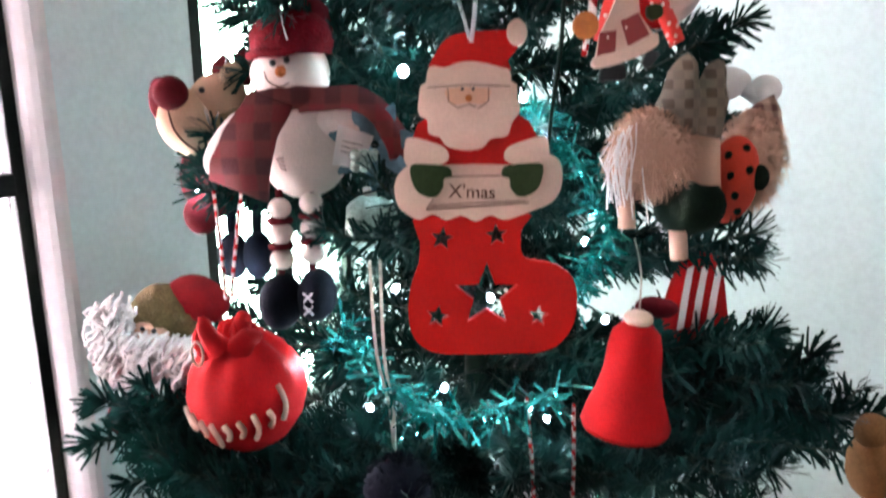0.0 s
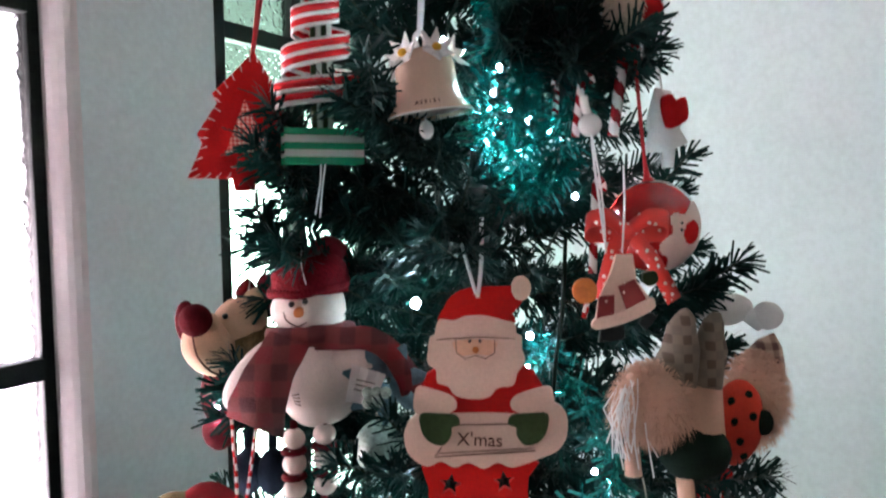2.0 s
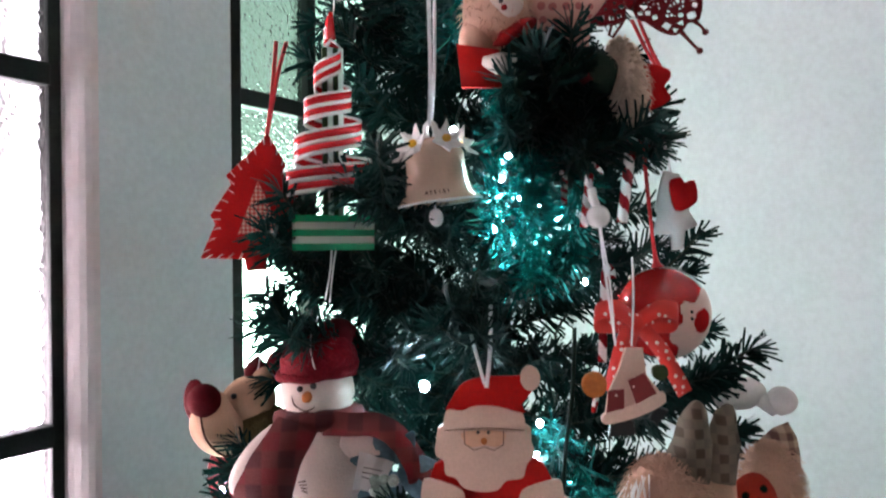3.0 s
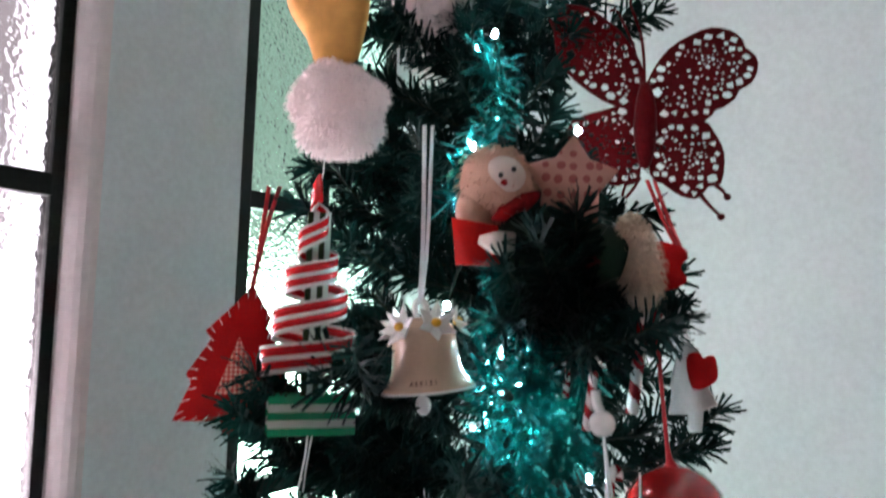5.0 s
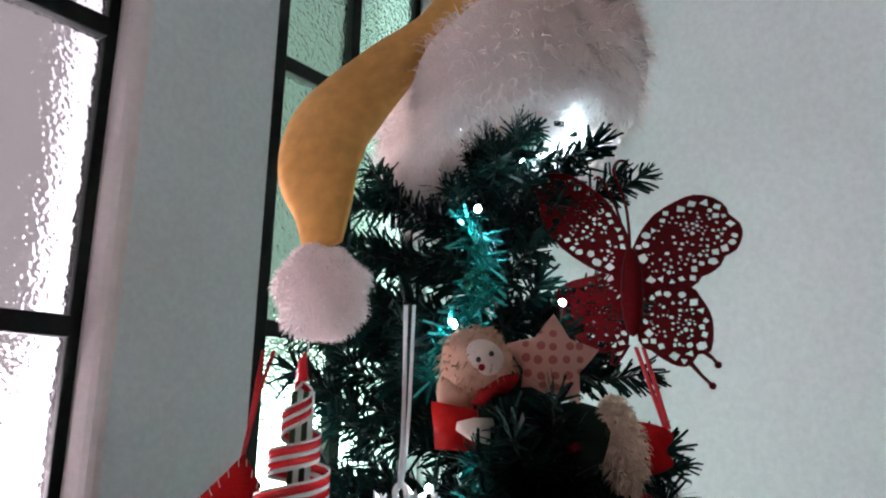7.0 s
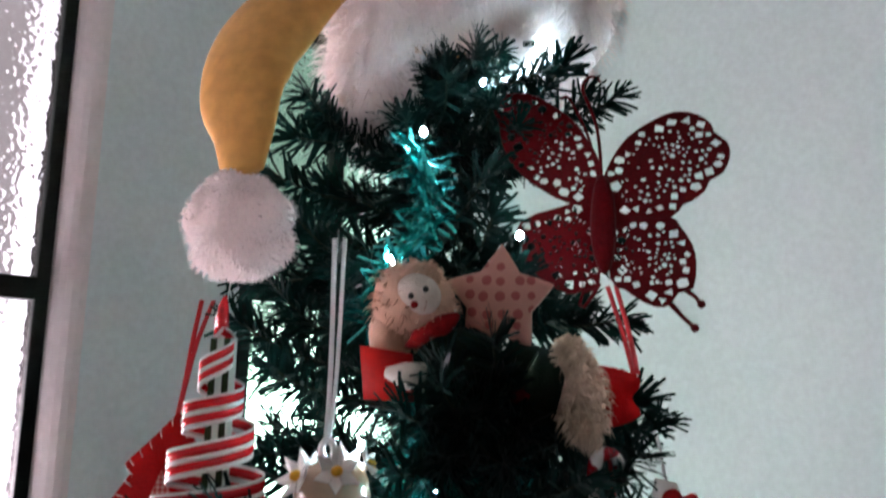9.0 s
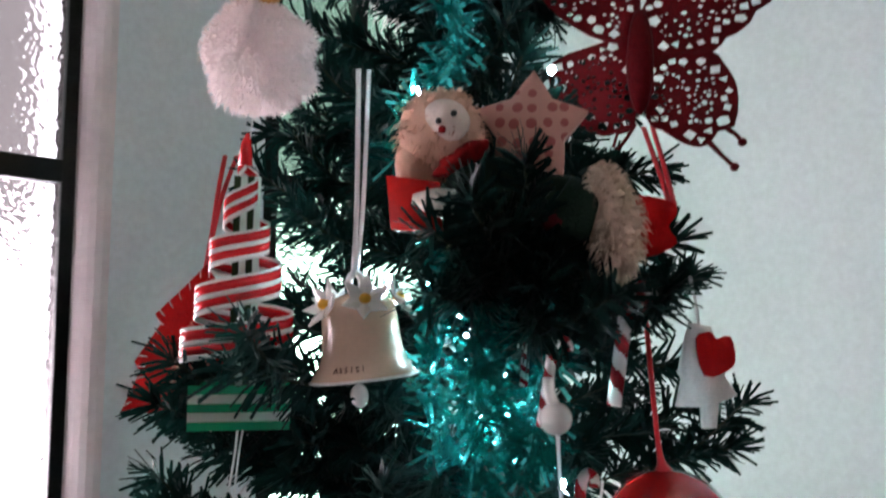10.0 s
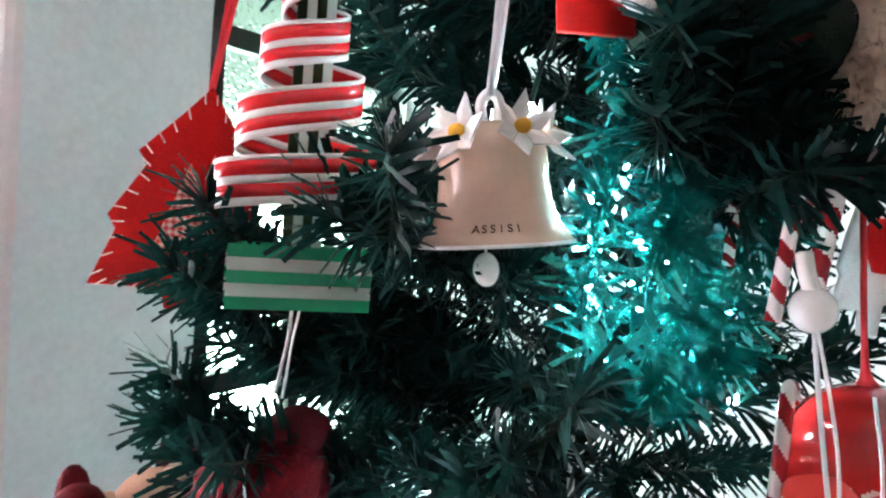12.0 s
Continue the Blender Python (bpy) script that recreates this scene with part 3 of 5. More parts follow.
M_POLKA_DARK = polka("maroon_polka_paint", (0.22, 0.02, 0.02), (0.75, 0.55, 0.48), 200, 0.26)
M_LADYBUG = mat("ladybug_cloth", (0.52, 0.05, 0.03), 0.85, vary=0.2, scale=70, bump=0.5, fine=900)
M_STAR = polka("pink_dotted_cloth", (0.56, 0.26, 0.21), (0.36, 0.08, 0.07), 120, 0.33)


# ---- ornament building ----
def plate(outline, holes, y0, y1):
    """A flat plate with holes right through it, in (x, z)."""
    bm = bmesh.new()
    for loop in (outline, *holes):
        vs = [bm.verts.new((x, y0, z)) for x, z in loop]
        for i in range(len(vs)):
            bm.edges.new((vs[i], vs[(i + 1) % len(vs)]))
    bmesh.ops.triangle_fill(bm, use_beauty=True, use_dissolve=False, edges=bm.edges[:], normal=(0, -1, 0))
    made = bmesh.ops.extrude_face_region(bm, geom=bm.faces[:])
    bmesh.ops.translate(bm, verts=[e for e in made["geom"] if isinstance(e, bmesh.types.BMVert)], vec=(0, y1 - y0, 0))
    bmesh.ops.recalc_face_normals(bm, faces=bm.faces)
    return bm


def star(cx, cz, r, inner=0.42, turn=0.0, points=5):
    return [(cx + (r if k % 2 == 0 else r * inner) * math.sin(turn + k * math.pi / points),
             cz + (r if k % 2 == 0 else r * inner) * math.cos(turn + k * math.pi / points)) for k in range(2 * points)]


def round_outline(pts, steps=4):
    return [(p.x, p.y) for p in smooth_line([(x, z, 0) for x, z in pts], steps, closed=True)]


def oval(cx, cz, rx, rz, n=20):
    return [(cx + rx * math.cos(k * math.tau / n), cz + rz * math.sin(k * math.tau / n)) for k in range(n)]


def joined(pieces):
    """One bmesh out of (bmesh, material number) pairs."""
    out = bmesh.new()
    for bm, k in pieces:
        for f in bm.faces:
            f.material_index = k
        me = bpy.data.meshes.new("piece")
        bm.to_mesh(me)
        bm.free()
        out.from_mesh(me)
        bpy.data.meshes.remove(me)
    return out


def single(name, m, pieces, materials, label, category, group=""):
    ob = part(name, joined(pieces), materials)
    ob.matrix_basis = m
    return tagged(ob, label, category, group)


def lettering(words, size, material, parent, m, depth=0.0002):
    cu = bpy.data.curves.new("lettering", "FONT")
    cu.body, cu.size, cu.extrude, cu.align_x, cu.align_y = words, size, depth, "CENTER", "CENTER"
    tmp = bpy.data.objects.new("tmp", cu)
    scene.collection.objects.link(tmp)
    me = bpy.data.meshes.new_from_object(tmp)
    bpy.data.objects.remove(tmp)
    me.name = "lettering"
    me.materials.append(material)
    ob = new("lettering", me)
    ob.parent, ob.matrix_basis = parent, m
    return ob


def cap(c, r, test, seg=56):
    """The piece of a sphere whose directions pass the test."""
    bm = bmesh.new()
    bmesh.ops.create_uvsphere(bm, u_segments=seg, v_segments=seg * 2 // 3, radius=r)
    bmesh.ops.delete(bm, geom=[f for f in bm.faces if not test(f.calc_center_median().normalized())], context="FACES")
    bmesh.ops.translate(bm, verts=bm.verts, vec=c)
    return bm


def fur(surface, length, count, seed, width=0.0009, droop=0.35):
    """Thin bent hairs grown from points on the faces of surface."""
    r = random.Random(seed)
    out = bmesh.new()
    faces = surface.faces[:]
    for _ in range(count):
        f = r.choice(faces)
        ws = [r.random() for _ in f.verts]
        p = sum((v.co * w for v, w in zip(f.verts, ws)), Vector()) / sum(ws)
        n = f.normal + Vector((r.gauss(0, 0.45), r.gauss(0, 0.45), r.gauss(0, 0.45) - droop * 0.4))
        n.normalize()
        ln = length * r.uniform(0.5, 1.1)
        side = n.cross(Vector((r.gauss(0, 1), r.gauss(0, 1), r.gauss(0, 1)))).normalized() * width / 2
        mid = p + n * ln * 0.6
        end = p + n * ln + Vector((0, 0, -droop * ln * 0.5)) + side * r.uniform(-3, 3)
        a, b2, c2, d2, e = (out.verts.new(q) for q in (p - side, p + side, mid + side * 0.7, mid - side * 0.7, end))
        out.faces.new((a, b2, c2, d2))
        out.faces.new((d2, c2, e))
    return out


def helix_cane(points, radius, turns, seg=12):
    """A striped stick along points: material 0 and 1 wind round it."""
    bm = tube(points, radius, seg)
    bm.faces.ensure_lookup_table()
    n = len(points) - 1
    for i in range(n):
        for k in range(seg):
            bm.faces[i * seg + k].material_index = int((k / seg + i / n * turns) * 2) % 2
    return bm


def place(x, y, z):
    """The thing's own base, and a way to give its points by where they are in the room."""
    o = Vector((x, y, z))
    return Matrix.Translation(o), (lambda a, b, c: Vector((a, b, c)) - o)


def cord(name, pts, radius, material, parent):
    return part(name, tube(smooth_line(pts, 5), radius, 6), material, parent)


# ---- wooden stocking plaque ----
def crop(x, y):
    return ((x - 293) * 0.0001887, (100 - y) * 0.0001887)


def shape(*pts):
    return [crop(x, y) for x, y in pts]


plaque = thing("stocking_plaque", pose(0.017, 0.4485, 1.2245, -6.5, 0, 0), "red wooden stocking plaque with star holes and a bearded winter figure", "ornament")
part("stocking", plate(round_outline(shape((130, 640), (128, 740), (122, 810), (100, 870), (88, 950), (95, 1030), (130, 1085), (190, 1108), (300, 1112), (450, 1110),
     (530, 1105), (590, 1075), (630, 1010), (640, 930), (625, 860), (580, 820), (530, 805), (475, 795), (455, 760), (458, 700), (470, 640)), 3),
     [star(*crop(345, 915), 0.0205, 0.42), star(*crop(200, 727), 0.0074, 0.45, 0.15), star(*crop(377, 717), 0.0072, 0.45, -0.1),
      star(*crop(182, 985), 0.0074, 0.45, 0.2), star(*crop(515, 985), 0.0068, 0.45, 0.1)], 0.0, 0.006), M_RED_WOOD, plaque, smooth=False)
part("jacket", slab(shape((95, 470), (110, 400), (125, 360), (160, 340), (230, 320), (440, 330), (480, 355), (505, 400), (515, 470), (410, 500), (220, 500)), -0.001, 0.0045, bevel=0.0005), M_RED_WOOD, plaque, smooth=False)
part("cuff", slab(round_outline(shape((125, 478), (70, 510), (48, 560), (60, 620), (95, 652), (130, 665), (170, 648), (215, 668), (260, 652), (310, 672), (355, 652), (400, 668), (450, 655),
     (490, 640), (550, 615), (582, 570), (585, 500), (560, 465), (515, 458), (470, 490), (312, 488), (190, 490)), 3), -0.0022, 0.0055, bevel=0.0005), M_CREAM_WOOD, plaque, "scalloped cream cuff", smooth=False)
part("cap", slab(round_outline(shape((178, 195), (183, 145), (220, 95), (290, 75), (400, 72), (445, 62), (458, 90), (440, 130), (412, 165), (405, 200)), 3), -0.0012, 0.005, bevel=0.0005), M_RED_WOOD, plaque, smooth=False)
part("beard", slab(round_outline(shape((165, 225), (130, 285), (130, 330), (155, 348), (160, 390), (195, 403), (220, 433), (280, 445), (330, 438), (360, 408), (410, 400), (425, 358),
     (450, 322), (440, 280), (415, 225)), 3), -0.0026, 0.004, bevel=0.0005), M_CREAM_WOOD, plaque, "rounded cream beard", smooth=False)
part("cap_brim", slab(round_outline(shape((155, 220), (168, 182), (215, 186), (250, 172), (300, 168), (345, 175), (390, 188), (414, 195), (421, 228), (400, 250), (290, 242), (165, 250)), 3), -0.0036, 0.003, bevel=0.0005), M_CREAM_WOOD, plaque, smooth=False)
part("pompom", slab(oval(*crop(440, 80), 0.0062, 0.0078), -0.0024, 0.004, bevel=0.0006), M_CREAM_WOOD, plaque, smooth=False)
part("face", slab(round_outline(shape((222, 252), (348, 252), (352, 280), (330, 300), (288, 296), (240, 302), (220, 282)), 3), -0.0032, -0.0024), M_PEACH, plaque, smooth=False)
for x, y, rr, mm, nm in ((268, 254, 0.0011, M_BLACK, "eye"), (302, 254, 0.0011, M_BLACK, "eye"), (287, 282, 0.0022, M_ORANGE, "nose")):
    cx, cz = crop(x, y)
    part(nm, ball((cx, -0.0034, cz), (rr, 0.0006, rr), 10), mm, plaque)
part("painted_line", tube([(cx, -0.0033, cz) for cx, cz in shape((222, 250), (224, 292), (255, 312), (287, 300), (320, 312), (350, 292), (350, 250))], 0.00028, 5), M_INK, plaque)
part("painted_line", tube([(cx, -0.0038, cz) for cx, cz in shape((160, 248), (290, 240), (418, 246))], 0.00025, 5), M_INK, plaque)
for s in (1, -1):
    def mir(*pts, s=s):
        return shape(*[(312 + s * (x - 312), y) for x, y in pts])
    part("sleeve_cuff", slab(round_outline(mir((84, 425), (100, 402), (160, 415), (214, 438), (219, 478), (150, 500), (86, 488)), 3), -0.0034, 0.0, bevel=0.0004), M_CREAM_WOOD, plaque, smooth=False)
    part("mitten", slab(round_outline(mir((102, 492), (160, 488), (222, 496), (232, 525), (207, 536), (205, 562), (180, 592), (140, 586), (110, 555)), 3), -0.0044, -0.001, bevel=0.0005), M_GREEN_WOOD, plaque, "dark green mitten", smooth=False)
part("painted_line", tube([(cx, -0.0026, cz) for cx, cz in shape((205, 528), (420, 524))], 0.0003, 5), M_INK, plaque)
part("painted_line", tube([(cx, -0.0026, cz) for cx, cz in shape((172, 600), (150, 632), (480, 612), (455, 575))], 0.0004, 5), M_INK, plaque)
part("painted_line", tube([(cx, -0.0026, cz) for cx, cz in shape((165, 620), (470, 604))], 0.0003, 5), M_INK, plaque)
lettering("X'mas", 0.0115, M_INK, plaque, pose(*[v for v in (crop(298, 578)[0], -0.0024, crop(298, 578)[1])], 90, 2, 0))
part("ribbon", band(smooth_line([(-0.0005, -0.004, 0.0), (-0.006, -0.002, 0.02), (-0.012, 0.02, 0.042)], 4), (1, 0.2, 0), 0.0022), M_RIBBON_W, plaque, "white satin hanging ribbon")
part("ribbon", band(smooth_line([(0.0005, -0.004, -0.002), (0.003, -0.002, 0.02), (0.004, 0.02, 0.05)], 4), (1, 0.2, 0), 0.0026), M_RIBBON_W, plaque)

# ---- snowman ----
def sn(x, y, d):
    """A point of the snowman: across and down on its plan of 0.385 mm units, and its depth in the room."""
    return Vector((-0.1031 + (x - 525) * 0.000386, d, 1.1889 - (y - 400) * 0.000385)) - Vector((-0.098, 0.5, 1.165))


def crumple(bm, size, freq):
    for v in bm.verts:
        v.co += v.co.normalized() * size * noise.noise(v.co * freq)
    return bm


snow = thing("snowman_ornament", Matrix.Translation((-0.098, 0.5, 1.165)), "plush snowman with crimson knit cap, plaid scarf and dangling legs", "ornament")
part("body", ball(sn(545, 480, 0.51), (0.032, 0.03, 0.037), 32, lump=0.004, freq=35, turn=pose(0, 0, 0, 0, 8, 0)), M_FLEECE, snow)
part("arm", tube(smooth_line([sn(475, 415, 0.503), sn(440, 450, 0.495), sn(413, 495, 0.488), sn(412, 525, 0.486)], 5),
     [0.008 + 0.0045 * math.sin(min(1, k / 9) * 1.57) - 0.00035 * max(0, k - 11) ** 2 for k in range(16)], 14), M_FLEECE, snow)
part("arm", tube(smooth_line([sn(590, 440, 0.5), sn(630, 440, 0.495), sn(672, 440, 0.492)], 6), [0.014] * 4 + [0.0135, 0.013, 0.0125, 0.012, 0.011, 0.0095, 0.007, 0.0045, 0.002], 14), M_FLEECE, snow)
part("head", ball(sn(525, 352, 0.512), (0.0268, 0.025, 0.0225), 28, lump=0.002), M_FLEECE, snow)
hat = lathe([(0.0275, 0.0), (0.0282, 0.006), (0.0272, 0.013), (0.0245, 0.0195), (0.019, 0.025), (0.01, 0.0285), (0.0, 0.0295)], 34)
for v in hat.verts:
    v.co = v.co + v.co.normalized() * 0.002 * noise.noise(v.co * 110) + sn(527, 321, 0.514) + Vector((0, 0, 0.06 * v.co.x * (v.co.z > 0.01)))
part("cap", hat, M_KNIT, snow, "crimson knitted cap")
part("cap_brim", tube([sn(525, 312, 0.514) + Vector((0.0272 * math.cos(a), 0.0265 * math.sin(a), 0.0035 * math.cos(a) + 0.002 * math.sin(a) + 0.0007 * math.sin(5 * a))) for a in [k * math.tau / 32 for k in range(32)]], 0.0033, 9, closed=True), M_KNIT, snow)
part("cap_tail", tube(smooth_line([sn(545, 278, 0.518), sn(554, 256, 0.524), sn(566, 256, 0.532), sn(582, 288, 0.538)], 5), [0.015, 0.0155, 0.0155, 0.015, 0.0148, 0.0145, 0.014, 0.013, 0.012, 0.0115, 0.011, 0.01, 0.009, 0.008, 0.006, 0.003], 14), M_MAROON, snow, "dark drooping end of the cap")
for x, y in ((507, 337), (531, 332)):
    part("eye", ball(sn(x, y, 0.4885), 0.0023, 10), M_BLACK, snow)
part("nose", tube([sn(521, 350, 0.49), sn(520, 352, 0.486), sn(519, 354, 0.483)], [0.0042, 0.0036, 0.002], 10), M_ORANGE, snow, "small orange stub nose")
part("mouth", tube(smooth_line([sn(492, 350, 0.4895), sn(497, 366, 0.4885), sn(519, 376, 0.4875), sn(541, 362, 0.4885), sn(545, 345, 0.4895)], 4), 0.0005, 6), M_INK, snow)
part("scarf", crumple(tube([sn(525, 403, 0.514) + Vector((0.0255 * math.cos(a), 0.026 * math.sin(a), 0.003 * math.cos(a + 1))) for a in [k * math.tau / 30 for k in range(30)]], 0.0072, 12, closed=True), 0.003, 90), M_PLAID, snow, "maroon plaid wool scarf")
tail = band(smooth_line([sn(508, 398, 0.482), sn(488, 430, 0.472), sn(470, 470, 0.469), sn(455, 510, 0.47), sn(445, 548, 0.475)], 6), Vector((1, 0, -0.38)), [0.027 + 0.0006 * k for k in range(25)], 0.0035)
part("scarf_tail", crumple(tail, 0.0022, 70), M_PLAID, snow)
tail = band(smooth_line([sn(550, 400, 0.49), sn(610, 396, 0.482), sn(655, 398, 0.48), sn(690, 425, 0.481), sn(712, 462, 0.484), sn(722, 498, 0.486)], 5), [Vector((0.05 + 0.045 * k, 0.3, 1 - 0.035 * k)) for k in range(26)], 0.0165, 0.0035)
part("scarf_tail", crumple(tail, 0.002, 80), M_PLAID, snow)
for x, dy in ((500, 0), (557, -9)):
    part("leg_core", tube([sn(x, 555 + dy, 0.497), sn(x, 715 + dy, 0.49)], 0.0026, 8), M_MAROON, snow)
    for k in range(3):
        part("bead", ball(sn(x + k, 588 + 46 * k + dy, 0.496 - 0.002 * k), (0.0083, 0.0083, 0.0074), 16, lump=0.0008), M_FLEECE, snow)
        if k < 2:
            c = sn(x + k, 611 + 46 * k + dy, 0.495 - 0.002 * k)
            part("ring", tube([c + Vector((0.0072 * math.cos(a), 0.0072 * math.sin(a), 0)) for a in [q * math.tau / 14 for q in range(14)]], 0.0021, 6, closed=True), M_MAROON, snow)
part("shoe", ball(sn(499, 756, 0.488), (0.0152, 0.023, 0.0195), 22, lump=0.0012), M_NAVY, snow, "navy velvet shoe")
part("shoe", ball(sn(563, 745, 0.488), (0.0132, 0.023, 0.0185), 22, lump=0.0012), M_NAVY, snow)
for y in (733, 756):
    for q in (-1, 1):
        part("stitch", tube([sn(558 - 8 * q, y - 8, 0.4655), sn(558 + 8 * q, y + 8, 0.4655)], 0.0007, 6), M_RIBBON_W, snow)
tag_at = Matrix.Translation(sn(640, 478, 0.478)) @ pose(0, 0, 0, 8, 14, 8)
tag = bmesh.new()
for k in range(5):
    tag.verts.new((-0.012 + 0.006 * k, 0.0012 * (k % 2), 0.013 - 0.0006 * k)), tag.verts.new((-0.0105 + 0.0048 * k, 0.0012 * (k % 2), -0.0145 + 0.0005 * k))
tag.verts.ensure_lookup_table()
for k in range(4):
    tag.faces.new((tag.verts[2 * k], tag.verts[2 * k + 1], tag.verts[2 * k + 3], tag.verts[2 * k + 2]))
bmesh.ops.solidify(tag, geom=tag.faces[:], thickness=0.0004)
bmesh.ops.transform(tag, verts=tag.verts, matrix=tag_at)
part("paper_tag", tag, M_PAPER, snow, "small folded white paper tag", smooth=False)
for k in range(3):
    bar = box(-0.007, 0.006 - 0.002 * k, -0.0013, -0.0009, 0.003 - 0.0035 * k, 0.0036 - 0.0035 * k)
    bmesh.ops.transform(bar, verts=bar.verts, matrix=tag_at)
    part("print_line", bar, M_GREYPLAID, snow, smooth=False)
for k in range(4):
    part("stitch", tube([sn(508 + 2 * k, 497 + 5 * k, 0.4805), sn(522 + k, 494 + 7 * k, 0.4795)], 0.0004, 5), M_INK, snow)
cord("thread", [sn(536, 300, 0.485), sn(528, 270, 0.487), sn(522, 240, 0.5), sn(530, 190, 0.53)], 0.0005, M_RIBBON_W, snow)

# ---- reindeer ----
m, at = place(-0.185, 0.56, 1.165)
deer = thing("reindeer_ornament", m, "plush cream reindeer with a round maroon nose and red body", "ornament")
part("muzzle", ball(at(-0.191, 0.555, 1.172), (0.022, 0.02, 0.025), 22, lump=0.002, turn=pose(0, 0, 0, 0, -20, 0)), M_FLEECE_CREAM, deer)
part("head", ball(at(-0.17, 0.566, 1.188), (0.022, 0.02, 0.02), 22, lump=0.002), M_FLEECE_CREAM, deer)
part("nose", ball(at(-0.197, 0.54, 1.194), 0.0128, 18), M_MAROON, deer, "round maroon felt nose")
part("mouth", tube(smooth_line([at(-0.199, 0.5385, 1.182), at(-0.194, 0.533, 1.168), at(-0.184, 0.533, 1.156), at(-0.174, 0.54, 1.15)], 5), 0.0009, 6), M_INK, deer)
part("eye", ball(at(-0.176, 0.546, 1.196), 0.0024, 10), M_BLACK, deer)
part("ear", ball(at(-0.158, 0.56, 1.205), (0.009, 0.006, 0.012), 14, turn=pose(0, 0, 0, 0, 25, 0)), M_FLEECE_CREAM, deer)
part("antler", tube(smooth_line([at(-0.155, 0.575, 1.2), at(-0.15, 0.575, 1.215), at(-0.152, 0.575, 1.226)], 4), [0.006, 0.007, 0.008, 0.009, 0.009, 0.009, 0.008, 0.006, 0.003], 10), M_MAROON, deer, "dark maroon felt antler")
part("antler", tube(smooth_line([at(-0.168, 0.58, 1.2), at(-0.172, 0.578, 1.21), at(-0.164, 0.578, 1.218)], 4), 0.006, 10), M_MAROON, deer)
part("antler", ball(at(-0.214, 0.565, 1.189), (0.009, 0.008, 0.017), 14), M_MAROON, deer)
part("scarf", ball(at(-0.162, 0.565, 1.168), (0.024, 0.018, 0.02), 18, lump=0.004, freq=90), M_OLIVE, deer, "olive and brown knitted scarf")
part("body", ball(at(-0.183, 0.576, 1.128), (0.024, 0.02, 0.032), 20, lump=0.003), M_MAROON, deer)
part("body_belly", ball(at(-0.19, 0.565, 1.1), (0.014, 0.012, 0.016), 14), M_MAROON, deer)
for x in (-0.168, -0.148):
    part("leg", tube([at(x, 0.572, 1.115), at(x, 0.568, 1.085)], 0.004, 8), M_NAVY, deer)
    part("shoe", ball(at(x + 0.002, 0.56, 1.068), (0.012, 0.016, 0.019), 14), M_NAVY, deer)
cord("thread", [at(-0.165, 0.57, 1.21), at(-0.155, 0.575, 1.26), at(-0.14, 0.59, 1.29)], 0.0005, M_RIBBON_W, deer)

# ---- bearded plush figure ----
m, at = place(-0.255, 0.6, 0.95)
r = random.Random(5)
pieces = [(ball(at(-0.238, 0.598, 1.009), (0.031, 0.027, 0.026), 20, lump=0.003), 0), (ball(at(-0.213, 0.604, 1.019), (0.028, 0.024, 0.019), 18, lump=0.003, turn=pose(0, 0, 0, 0, 22, 0)), 1),
          (ball(at(-0.243, 0.58, 1.0), (0.016, 0.012, 0.012), 16), 2), (ball(at(-0.258, 0.605, 0.945), (0.04, 0.03, 0.036), 20, lump=0.003), 3),
          (ball(at(-0.295, 0.6, 0.965), (0.012, 0.014, 0.018), 14), 3), (ball(at(-0.285, 0.595, 0.915), (0.012, 0.018, 0.016), 14), 3), (ball(at(-0.24, 0.592, 0.905), (0.012, 0.018, 0.016), 14), 3),
          (ball(at(-0.247, 0.567, 1.005), 0.0022, 8), 4), (ball(at(-0.238, 0.5675, 1.003), 0.0022, 8), 4),
          (ball(at(-0.272, 0.586, 0.998), (0.02, 0.014, 0.021), 24, lump=0.006, freq=90), 5), (ball(at(-0.24, 0.578, 0.978), (0.034, 0.013, 0.018), 28, lump=0.006, freq=90), 5)]
for k in range(480):
    if k < 330:
        a, b2 = r.uniform(0, math.tau), math.sqrt(r.random())
        p = at(-0.243 + 0.04 * b2 * math.cos(a), 0.562 + r.uniform(-0.006, 0.008), 0.984 + 0.02 * b2 * math.sin(a))
    else:
        p = at(-0.274 + r.gauss(0, 0.009), 0.575 + r.uniform(-0.008, 0.012), 1.004 + r.gauss(0, 0.013))
    ln = r.uniform(0.012, 0.024)
    s, c2 = Vector((r.gauss(0, 1), r.gauss(-0.6, 0.4), r.gauss(0, 0.4))).normalized(), r.uniform(0.003, 0.006)
    loop = [p + s * c2 * math.sin(q * 1.1) + Vector((c2 * math.cos(q * 1.1) * 0.7, -0.003 * math.sin(q * 0.55), -ln * q / 5)) for q in range(6)]
    pieces.append((tube(loop, 0.0012, 5), 5))
single("bearded_plush", m, pieces, [M_OLIVE, mat("crimson_felt", (0.26, 0.01, 0.014), 0.9, vary=0.3, scale=70, bump=0.8, fine=800), M_PINKSKIN, M_MAROON, M_BLACK, M_YARN], "plush doll with curly white yarn beard and olive knit cap", "ornament")

# ---- red velvet sack ball ----
m, at = place(-0.146, 0.504, 0.978)
sack = thing("velvet_ball", m, "round red velvet sack ornament tied at the top, cream lettering bars", "ornament")
prof = [(0.0, -0.043), (0.015, -0.0415), (0.03, -0.032), (0.04, -0.017), (0.0435, 0.0), (0.041, 0.017), (0.033, 0.03), (0.022, 0.039), (0.014, 0.046), (0.011, 0.051), (0.0, 0.054)]
bm = lathe(prof, 60)
